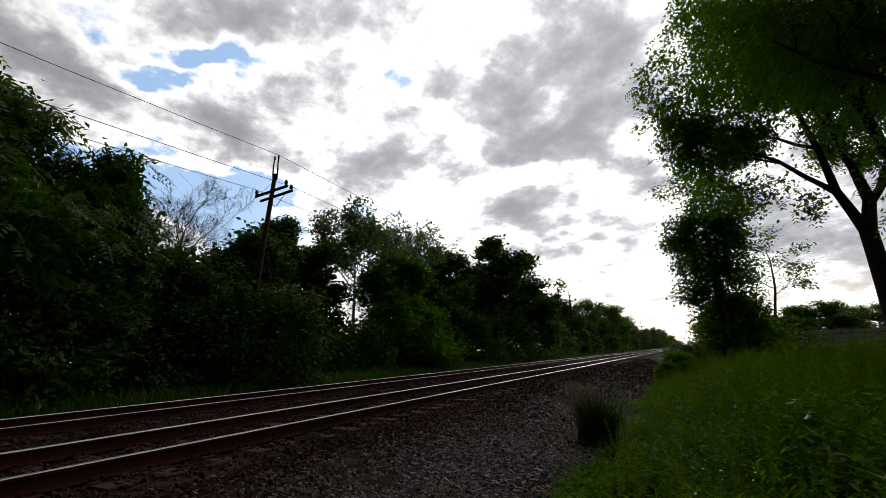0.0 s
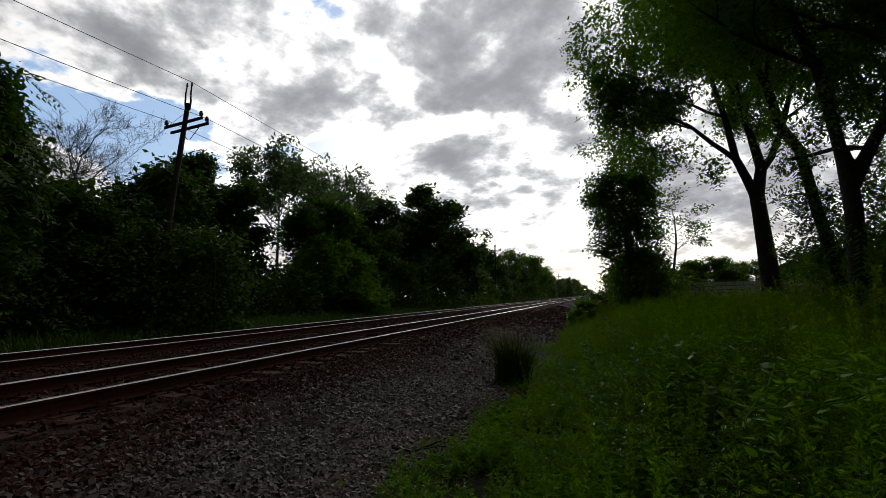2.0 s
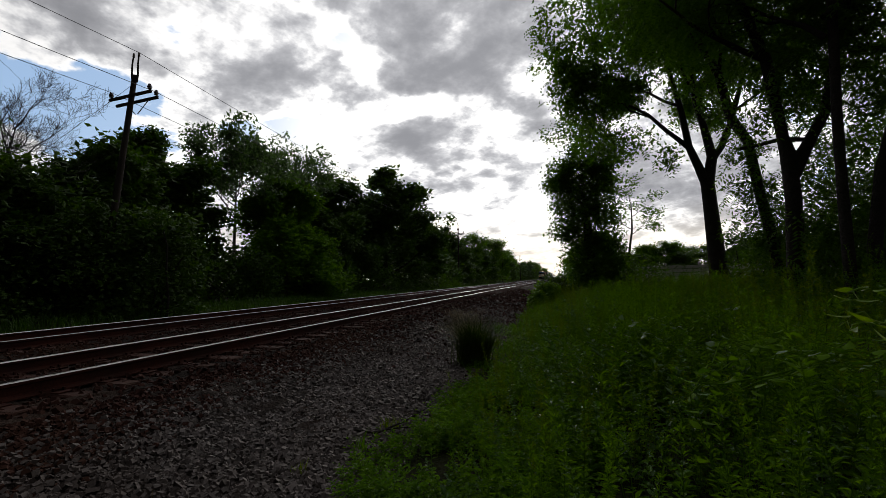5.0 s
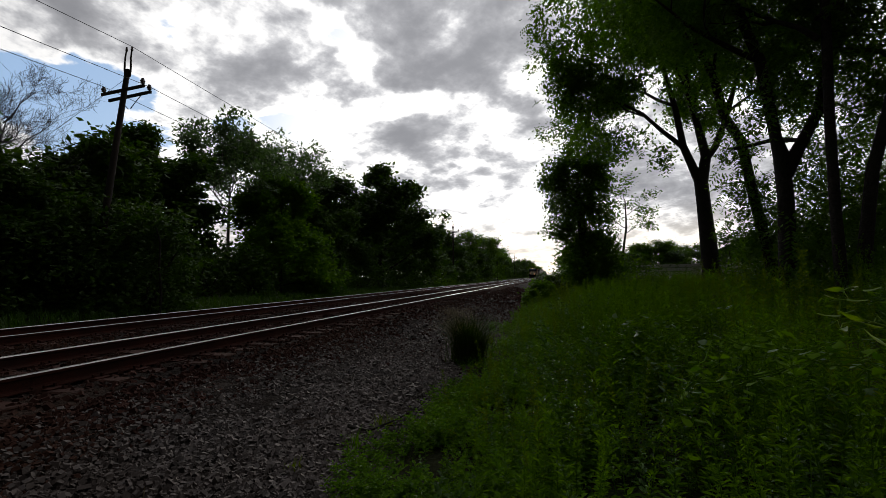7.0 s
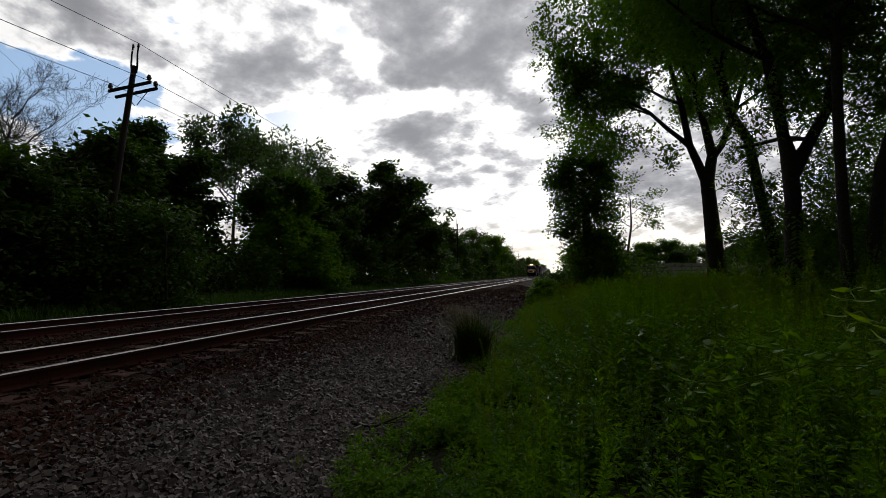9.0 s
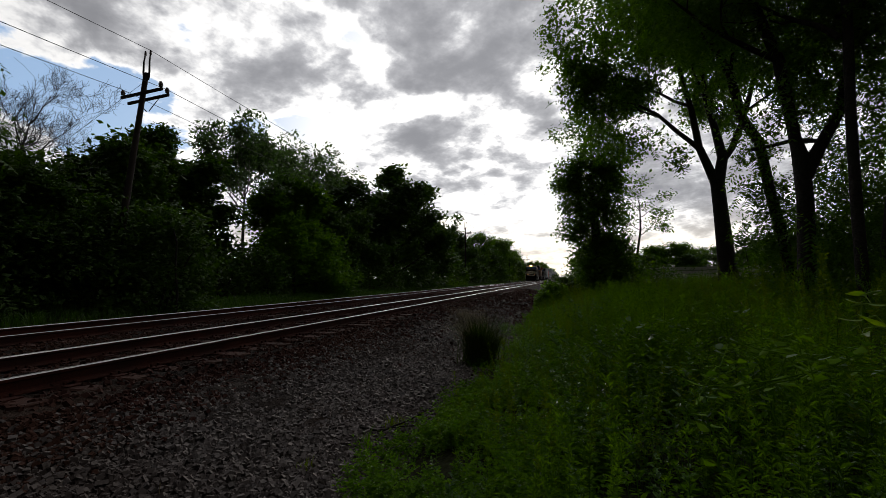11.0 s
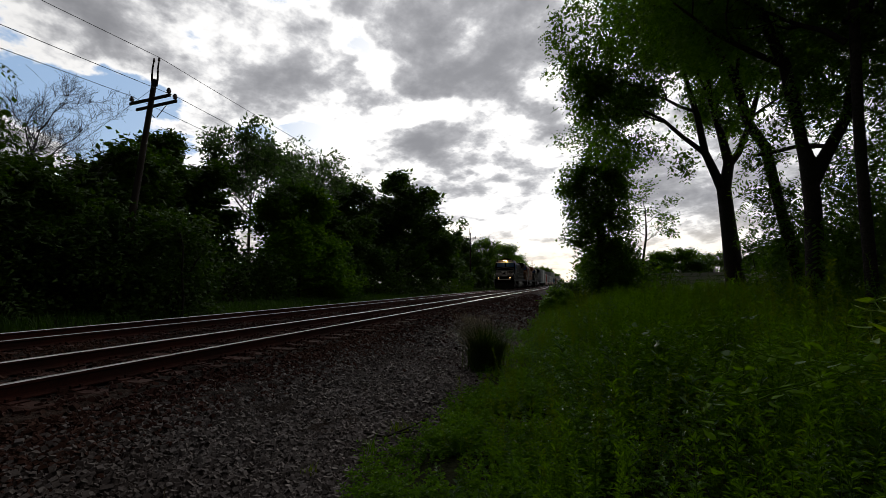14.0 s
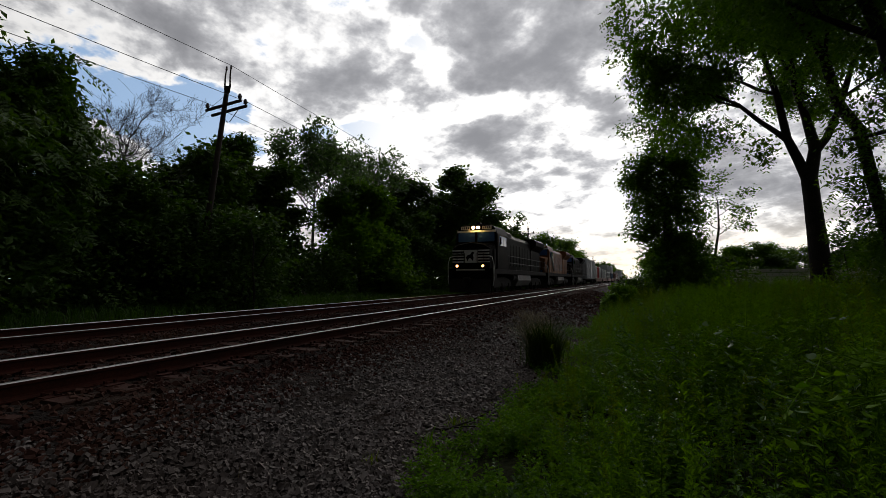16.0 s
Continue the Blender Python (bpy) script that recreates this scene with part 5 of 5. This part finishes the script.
def box_car(label, Ln, z0, z1, mt, accent=None):
    """A tall ribbed boxcar: front at y = 0."""
    ob = thing("boxcar", label, "freight car", (FAR_TRACK, 0, RAIL_Z), "cars of the train")
    part("underframe", bx(-1.3, 1.3, 0.1, Ln - 0.1, 0.85, z0, 0.03), ob, material=GRIME)
    roof = [(-1.52, z0), (1.52, z0), (1.52, z1 - 0.12), (0, z1), (-1.52, z1 - 0.12)]
    bd = part("body", prism(roof, "y", 0.5, Ln - 0.5), ob, material=mt)
    n = int(Ln / 1.1)
    rib = mesh_bm("rib", bx(-0.03, 0.03, -0.05, 0.05, z0 + 0.05, z1 - 0.15, 0.01), mt)
    for k in range(n):
        for s in (-1, 1):
            r = part("rib", rib, bd); r.location = (s * 1.54, 0.8 + k * (Ln - 1.6) / (n - 1), 0)
    part("door", bx(1.535, 1.59, Ln / 2 - 1.5, Ln / 2 + 1.5, z0 + 0.1, z1 - 0.35, 0.01), bd, "sliding side door", accent or mt)
    for k in range(7):
        part("ladder_rung", rod((1.60, 0.65, z0 + 0.2 + k * 0.4), (1.60, 1.1, z0 + 0.2 + k * 0.4), 0.012, seg=5), bd, material=GRIME)
    car_truck(ob, 2.0); car_truck(ob, Ln - 2.0)
    return ob


def well_car(label, Ln, boxes):
    """A low container car; boxes: (start, length, floor, top, material)."""
    ob = thing("container_car", label, "freight car", (FAR_TRACK, 0, RAIL_Z), "cars of the train")
    bm = bx(-1.45, 1.45, 0.1, Ln - 0.1, 0.95, 1.12, 0.02)
    part("deck", bm, ob, material=GRIME)
    for s in (-1, 1):
        part("side_sill", bx(s * 1.40 - 0.06, s * 1.40 + 0.06, 1.8, Ln - 1.8, 0.45, 1.25, 0.02), ob, material=BOXBROWN)
    for y0, ln, z0, z1, mt in boxes:
        c = part("container", bx(-1.22, 1.22, y0, y0 + ln, z0, z1, 0.02), ob, "corrugated steel container", mt)
        rib = mesh_bm("rib", bx(-0.02, 0.02, -0.07, 0.07, z0 + 0.12, z1 - 0.12, 0.008), mt)
        for k in range(int(ln / 0.6)):
            r = part("rib", rib, c); r.location = (1.23, y0 + 0.4 + k * 0.6, 0)
        for yy in (y0 + 0.09, y0 + ln - 0.09):
            part("corner_post", bx(1.16, 1.25, yy - 0.09, yy + 0.09, z0, z1, 0.01), c, material=mt)
    car_truck(ob, 1.5); car_truck(ob, Ln - 1.5)
    return ob


TRAIN = []
front = 0.0
lead, LEAD_WHEELS = locomotive("black diesel locomotive with white nose bands and lit headlights", BLACK, True, GREYTANK)
TRAIN.append((lead, front)); front += LOCO_LEN + 0.5
second, _w = locomotive("dull orange diesel locomotive coupled second", ORANGE, False, GREYTANK, accent=BOXBROWN)
for o in second.children_recursive:
    if o.name.startswith(("headlight.", "ditch_light.")) or o.name in ("headlight", "ditch_light"):
        o.data.materials.clear(); o.data.materials.append(GLASS)
part("pale_swoosh", mesh_np("pale_swoosh", *tube([(1.53, 1.6, 3.9), (1.53, 2.6, 3.4), (1.53, 3.5, 2.4), (1.53, 3.9, 1.7)], [0.02, 0.10, 0.10, 0.02], 6), WHITE), second, "pale curved stripe on the cab side")
TRAIN.append((second, front)); front += LOCO_LEN + 0.5
third, _w = locomotive("black diesel locomotive coupled third", BLACK, False, GREYTANK)
for o in third.children_recursive:
    if o.name.startswith(("headlight.", "ditch_light.")):
        o.data.materials.clear(); o.data.materials.append(GLASS)
TRAIN.append((third, front)); front += LOCO_LEN + 0.6
TRAIN.append((box_car("tall pale grey boxcar with ribbed sides", 19.5, 1.1, 4.9, BOXGREY), front)); front += 20.2
CONSIST = [("container car carrying white and red containers", 21.5, [(1.6, 6.0, 1.13, 4.0, WHITE), (7.8, 6.0, 1.13, 4.0, REDP), (14.0, 6.0, 1.13, 4.0, WHITE)]),
           ("container car carrying pale containers", 21.5, [(1.6, 12.2, 1.13, 3.7, BOXGREY), (14.2, 6.0, 1.13, 3.7, WHITE)]),
           ("container car with grey containers stacked high", 21.5, [(1.6, 18.2, 0.6, 3.2, BOXGREY), (2.6, 16.0, 3.22, 5.6, BOXGREY)]),
           ("container car with mixed containers stacked high", 21.5, [(1.6, 18.2, 0.6, 3.2, BOXBLUE), (2.6, 16.0, 3.22, 5.8, WHITE)]),
           ("container car with a single brown container", 21.5, [(1.6, 18.2, 0.7, 3.5, BOXBROWN)])]
for i in range(11):
    lb, ln, bxs = CONSIST[i % 5]
    TRAIN.append((well_car(lb, ln, bxs), front)); front += ln + 0.6

# ---- meadow weeds, grass and small growth ----
def weed_template(rng, height, n, L, W, steep=0.8, taper=0.6, far=False, bend=0.06):
    """One upright weed: a stem with leaves all the way up."""
    b = rng.normal(size=2) * bend
    tb = tube([(0, 0, 0), (b[0] * 0.35, b[1] * 0.35, height * 0.5), (b[0], b[1], height)], [0.0028, 0.002, 0.001], 3)
    t = np.sort(rng.uniform(0.02, 1.0, n)) ** 0.75
    a = np.arange(n) * 2.4 + rng.normal(size=n) * 0.5
    up = 0.05 + steep * t ** 2
    U = unit(np.stack([np.cos(a), np.sin(a), up + rng.normal(size=n) * 0.25], -1))
    S = unit(np.cross(U, np.array([0, 0, 1.0]) + rng.normal(size=(n, 3)) * 0.25))
    k = (1.0 - taper * t) * rng.uniform(0.6, 1.25, n)
    B = np.stack([np.cos(a) * 0.005 + b[0] * t ** 1.5, np.sin(a) * 0.005 + b[1] * t ** 1.5, t * height], -1)
    return join_arrays([tb, (leaf_quads if far else oval_leaves)(B, U, S, L * k, W * k)])


def place(rng, temps, P, scale, tilt=0.10):
    """Copies of templates at P, joined into one pair of arrays."""
    Vs, Fs, o = [], [], 0
    which = rng.integers(len(temps), size=len(P))
    for w, (V, F) in enumerate(temps):
        q = P[which == w]; s = scale[which == w]
        if not len(q):
            continue
        a = rng.uniform(0, 6.283, len(q)); c, sn = np.cos(a), np.sin(a)
        tx, ty = rng.normal(size=len(q)) * tilt, rng.normal(size=len(q)) * tilt
        X = (V[None, :, 0] * c[:, None] - V[None, :, 1] * sn[:, None]); Y = (V[None, :, 0] * sn[:, None] + V[None, :, 1] * c[:, None]); Z = np.repeat(V[None, :, 2], len(q), 0)
        X = X + Z * tx[:, None]; Y = Y + Z * ty[:, None]
        A = np.stack([X, Y, Z], -1) * s[:, None, None] + q[:, None, :]
        Vs.append(A.reshape(-1, 3)); Fs.append((F[None] + (np.arange(len(q)) * len(V))[:, None, None]).reshape(-1, F.shape[1]) + o); o += len(q) * len(V)
    return np.vstack(Vs), np.vstack(Fs)


def edge_x(y):
    """Where the weeds meet the ballast."""
    return -1.38 + 0.14 * np.sin(y * 1.3) + 0.10 * np.sin(y * 2.9 + 1) - 0.010 * y


def meadow():
    rng = np.random.default_rng(31)
    tall = [weed_template(rng, h, 72, 0.056, 0.016, 1.0, 0.5) for h in (0.75, 0.95, 0.84, 0.9)]
    broad = [weed_template(rng, h, 32, 0.060, 0.032, 0.6, 0.4, bend=0.12) for h in (0.42, 0.55, 0.62)]
    low = [weed_template(rng, h, 24, 0.052, 0.029, 0.5, 0.25, bend=0.15) for h in (0.22, 0.30, 0.26)]
    thin = [weed_template(rng, h, 34, 0.11, 0.036, 1.0, 0.5, True) for h in (0.8, 0.7, 0.9)]

    def field(x1, y0, y1, n, edge=0.0):
        y = rng.uniform(y0, y1, n); x = edge_x(y) + edge + rng.uniform(0, 1, n) * (x1 - edge_x(y) - edge)
        k = (np.hypot(x, y) > 1.15) & (np.sin(x * 3.1 + 1.3 * y) * np.sin(y * 2.7 - 0.8 * x + 1) + rng.normal(size=n) * 0.22 > -0.28)
        return x[k], y[k]

    def put(name, label, temps, mt, spots, grow, tilt=0.1):
        V, F = [], []
        xs, ys = np.hstack([s[0] for s in spots]), np.hstack([s[1] for s in spots])
        P = np.stack([xs, ys, ground_z(xs, ys) - 0.02], -1)
        d = np.clip((xs - edge_x(ys)) / 2.2, 0, 1)
        V, F = place(rng, temps, P, grow(d, xs, ys) * rng.uniform(0.7, 1.15, len(P)), tilt)
        tagged(new(name, mesh_np(name, V, F, mt)), label, "weeds", kind="stuff")

    patch = lambda x, y: 0.88 + 0.44 * np.sin(x * 1.6 + 0.6 * y) * np.sin(y * 0.7 + 1) + 0.1 * np.sin(3 * x + y)
    put("tall_weeds", "dense upright green weeds with narrow leaves", tall, LEAF_WEED, [field(3.5, 1.6, 6, 900, 0.7), field(6, 6, 14, 3000, 0.5)], lambda d, x, y: (0.40 + 0.62 * d) * patch(x, y), 0.09)
    put("meadow_weeds", "dense upright green weeds with narrow leaves", thin, LEAF_WEED, [field(9, 14, 30, 4200, 0.3)], lambda d, x, y: (0.5 + 0.42 * d) * patch(x, y), 0.08)
    put("olive_weeds", "yellowish green feathery weeds", tall, LEAF_OLIVE, [field(3.2, 2.6, 6, 260, 0.5), field(5, 6, 14, 700, 0.5), field(8, 14, 28, 900, 0.4)], lambda d, x, y: (0.45 + 0.62 * d) * patch(x + 2, y), 0.10)
    put("broad_leaved_weeds", "low broad-leaved green weeds", broad, LEAF_WEED, [field(3.5, 0.3, 6, 1300, 0.1), field(5, 6, 14, 900, 0.3)], lambda d, x, y: (0.45 + 0.6 * d) * patch(x, y + 1), 0.18)
    put("glossy_weeds", "dark glossy-leaved weeds among the taller growth", broad, LEAF_GLOSS, [field(3.6, 0.8, 6, 800, 0.5), field(5, 6, 11, 500, 0.6)], lambda d, x, y: (0.5 + 0.75 * d) * patch(x + 1, y), 0.2)
    # brighter leaf colour on these stands in for highlights in the meadow
    put("bright_weeds", "scattered leafy weeds in a brighter green that paints sunlit clusters", broad, LEAF_FRESH, [field(3.2, 2.2, 6, 330, 0.1), field(5, 6, 14, 500, 0.4)], lambda d, x, y: (0.5 + 0.5 * d) * patch(x, y), 0.2)
    put("trampled_weeds", "thin low weeds behind the viewpoint", thin, LEAF_WEED, [(rng.uniform(-1.2, 12, 900), rng.uniform(-10, 0.2, 900)), (rng.uniform(3.5, 12, 900), rng.uniform(0.2, 12, 900))], lambda d, x, y: 0.6 + 0.2 * np.sin(x + y), 0.15)
    put("ground_cover", "low bright green ground cover spilling onto the stones", low, LEAF_FRESH, [field(0.2, 0.9, 7, 2900), field(0.0, 7, 22, 1700)], lambda d, x, y: 0.75 + 0.5 * d, 0.28)
    put("far_weeds", "dense green weeds of the far meadow", thin, LEAF_OLIVE, [field(16, 28, 44, 1600), (rng.uniform(9, 26, 900), rng.uniform(12, 40, 900))], lambda d, x, y: 0.62 + 0 * d, 0.1)


def blades(rng, P, h, w, lean):
    """Grass blades of two quads each."""
    n = len(P)
    a = rng.uniform(0, 6.283, n); L = h * rng.uniform(0.6, 1.2, n)
    dirv = np.stack([np.cos(a), np.sin(a), np.zeros(n)], -1); S = np.stack([-np.sin(a), np.cos(a), np.zeros(n)], -1) * w
    k = lean * rng.uniform(0.3, 1.2, n)
    m = P + dirv * (L * k * 0.35)[:, None] + np.array([0, 0, 1]) * (L * 0.6)[:, None]
    t = P + dirv * (L * k)[:, None] + np.array([0, 0, 1]) * (L * np.sqrt(np.clip(1 - 0.35 * k * k, 0.1, 1)))[:, None]
    V = np.stack([P - S, P + S, m + S * 0.7, m - S * 0.7, t + S * 0.1, t - S * 0.1], 1).reshape(-1, 3)
    b = (np.arange(n) * 6)[:, None]
    F = np.concatenate([b + np.array([[0, 1, 2, 3]]), b + np.array([[3, 2, 4, 5]])], 0)
    return V, F


def grasses():
    rng = np.random.default_rng(41)
    y = rng.uniform(4, 110, 16000); y = np.where(rng.random(16000) < 0.5, y * 0.35, y)
    x = rng.uniform(-15.8, -12.2, 16000)
    V, F = blades(rng, np.stack([x, y, ground_z(x, y) - 0.02], -1), 0.42, 0.012, 0.6)
    tagged(new("verge_grass", mesh_np("verge_grass", V, F, GRASS)), "strip of green grass between far track and wood", "grass", kind="stuff")
    tuft = thing("grass_tuft", "dark tuft of tall grass growing in the stones", "grass", (-1.52, 8.1, 0.0))
    q = rng.normal(size=(1300, 2)) * 0.115
    V, F = blades(rng, np.stack([q[:, 0], q[:, 1], np.full(1300, -0.03)], -1), 0.84, 0.0055, 0.75)
    part("foliage", mesh_np("blades", V, F, LEAF_SEDGE), tuft)
    tops = np.stack([rng.normal(size=150) * 0.17 - 0.20, rng.normal(size=150) * 0.15, rng.uniform(0.55, 1.0, 150)], -1)
    stalks = [tube([(p[0] * 0.3, p[1] * 0.3, -0.02), (p[0] * 0.6, p[1] * 0.6, p[2] * 0.6), tuple(p)], [0.0016, 0.0014, 0.001], 3) for p in tops]
    fluff = plain_leaves(rng, tops, 26, 0.04, 0.026, 0.006, flat=1.0, droop=0.3)
    part("seed_head", mesh_np("seed_head", *join_arrays(stalks + [fluff]), DRY), tuft, "airy dry brown seed heads over the tuft", kind="stuff")
    for i, (x, y, h, n) in enumerate(((-1.75, 4.55, 0.16, 40), (-1.78, 3.9, 0.22, 26), (-1.5, 10.6, 0.3, 120), (-1.75, 13.0, 0.3, 120), (-2.05, 3.35, 0.12, 14))):
        t = thing("grass_sprout", "small sprout of grass among the stones", "grass", (x, y, float(bed_z(x))), "sprouts in the stones")
        q = rng.normal(size=(n, 2)) * 0.05
        V, F = blades(rng, np.stack([q[:, 0], q[:, 1], np.full(n, -0.02)], -1), h, 0.006, 0.7)
        part("foliage", mesh_np("blades", V, F, LEAF_OLIVE if i % 2 == 0 else LEAF_FRESH), t)


def twigs():
    def stick(name, label, pts, r, mt, cat="stick"):
        tagged(new(name, mesh_np(name, *tube(pts, [r, r * 0.9, r * 0.8, r * 0.5][:len(pts)], 6), mt, smooth=True)), label, cat)
    stick("dry_stalk", "thin pale dry stalk standing in the stones", [(-2.72, 2.62, 0.02), (-2.71, 2.60, 0.10), (-2.68, 2.58, 0.19)], 0.004, DRY)
    stick("fallen_twig", "dark fallen twig at the edge of the stones", [(-2.05, 4.35, 0.06), (-1.8, 4.3, 0.06), (-1.6, 4.55, 0.11), (-1.45, 4.8, 0.17)], 0.012, BARK)
    stick("fallen_twig", "dark fallen twig at the edge of the stones", [(-1.85, 4.32, 0.06), (-1.62, 4.4, 0.09), (-1.4, 4.45, 0.1)], 0.008, BARK)


def vine(name, label, pts, n, L, W, seed, mt, mats=None, stem=LEAF_VINE):
    rng = np.random.default_rng(seed)
    ob = thing(name, label, "vine", pts[0], "climbing vines in the weeds")
    P = np.array(pts) - np.array(pts[0])
    t = np.linspace(0, 1, 24); k = np.linspace(0, 1, len(P))
    C = np.stack([np.interp(t, k, P[:, i]) for i in range(3)], -1)
    C[1:-1] += rng.normal(size=(22, 3)) * 0.012
    part("stem", mesh_np("stem", *tube(C, np.linspace(0.0045, 0.002, 24), 6), stem, smooth=True), ob)
    for i in range(n):
        b = C[int((i + 0.5) / n * 23)]
        a = rng.uniform(0, 6.28)
        u = unit(np.array([math.cos(a), math.sin(a), rng.uniform(-0.3, 0.5)])); s = unit(np.cross(u, np.array([0, 0, 1.0]) + rng.normal(size=3) * 0.3))
        ln = L * rng.uniform(0.7, 1.2); f = np.array([0.0, 0.15, 0.4, 0.7, 1.0]); w = np.array([0.02, 0.75, 1.0, 0.6, 0.02]) * W / 2
        nn = np.cross(u, s)
        mid = b + u * 0.02 + u * ln * f[:, None] - nn * (0.25 * ln * f ** 2)[:, None]
        V = np.stack([mid - s * w[:, None] + nn * 0.004, mid, mid + s * w[:, None] + nn * 0.004], 1).reshape(-1, 3)
        F = [(r * 3 + c, r * 3 + c + 1, r * 3 + c + 4, r * 3 + c + 3) for r in range(4) for c in range(2)]
        part("leaf", mesh_np("leaf", V, F, mats if mats and i == 0 else mt, smooth=True), ob)


def vines():
    vine("climbing_vine", "pale green vine curling up over the weeds", [(1.45, 2.1, 0.75), (1.30, 2.0, 1.15), (1.12, 1.95, 1.36), (1.02, 2.0, 1.40), (1.01, 2.0, 1.45), (1.05, 1.99, 1.50), (1.08, 2.0, 1.49)], 9, 0.085, 0.022, 51, LEAF_VINE)
    vine("climbing_vine", "pale green vine trailing across the weeds", [(1.55, 2.2, 0.8), (1.38, 2.0, 1.28), (1.20, 1.94, 1.37), (1.07, 1.97, 1.37), (0.98, 2.01, 1.35)], 6, 0.09, 0.024, 54, LEAF_VINE)
    vine("climbing_vine", "broad-leaved vine hanging in the weeds", [(1.9, 2.5, 0.5), (1.75, 2.4, 1.05), (1.5, 2.3, 1.2), (1.42, 2.25, 1.05)], 8, 0.13, 0.10, 52, LEAF_FRESH)
    vine("climbing_vine", "vine with one yellowed leaf", [(1.5, 2.2, 0.4), (1.38, 2.1, 0.8), (1.34, 2.05, 0.95)], 5, 0.10, 0.08, 53, LEAF_WEED, LEAF_YELLOW)
    for i in range(22):
        r = random.Random(60 + i)
        x, y = (r.uniform(0.5, 2.2), r.uniform(1.9, 3.6)) if i % 2 else (r.uniform(0.6, 3.2), r.uniform(2.2, 6.5))
        z = float(ground_z(x, y))
        vine("bramble_vine", "trailing vine with rounded leaves over the weeds", [(x, y, z + 0.2), (x + r.uniform(-.3, .3), y + r.uniform(-.3, .3), z + 0.75), (x + r.uniform(-.6, .6), y + r.uniform(-.4, .4), z + 0.9), (x + r.uniform(-.9, .9), y + r.uniform(-.5, .5), z + 0.7)], 16, 0.066, 0.054, 60 + i, LEAF_WEED if i % 3 else LEAF_GLOSS, stem=LEAF_WEED)


meadow()
grasses()
twigs()
vines()
scatter_stones()


# ---- what moves ----
SPEED, NOSE_AT_END = 20.57, 28.1


def motions():
    for ob, off in TRAIN:
        walk(ob, [(t, pose(FAR_TRACK, NOSE_AT_END + SPEED * (16.0 - t) + off, RAIL_Z)) for t in (0.0, 4.0, 8.0, 12.0, 16.0)])
    turn = math.degrees(SPEED / 0.51) / FPS
    for w in LEAD_WHEELS:
        x, y, z = w.location
        walk(w, [(i / FPS, pose(x, y, z, turn * i, 0, 0)) for i in range(0, 481)])


motions()
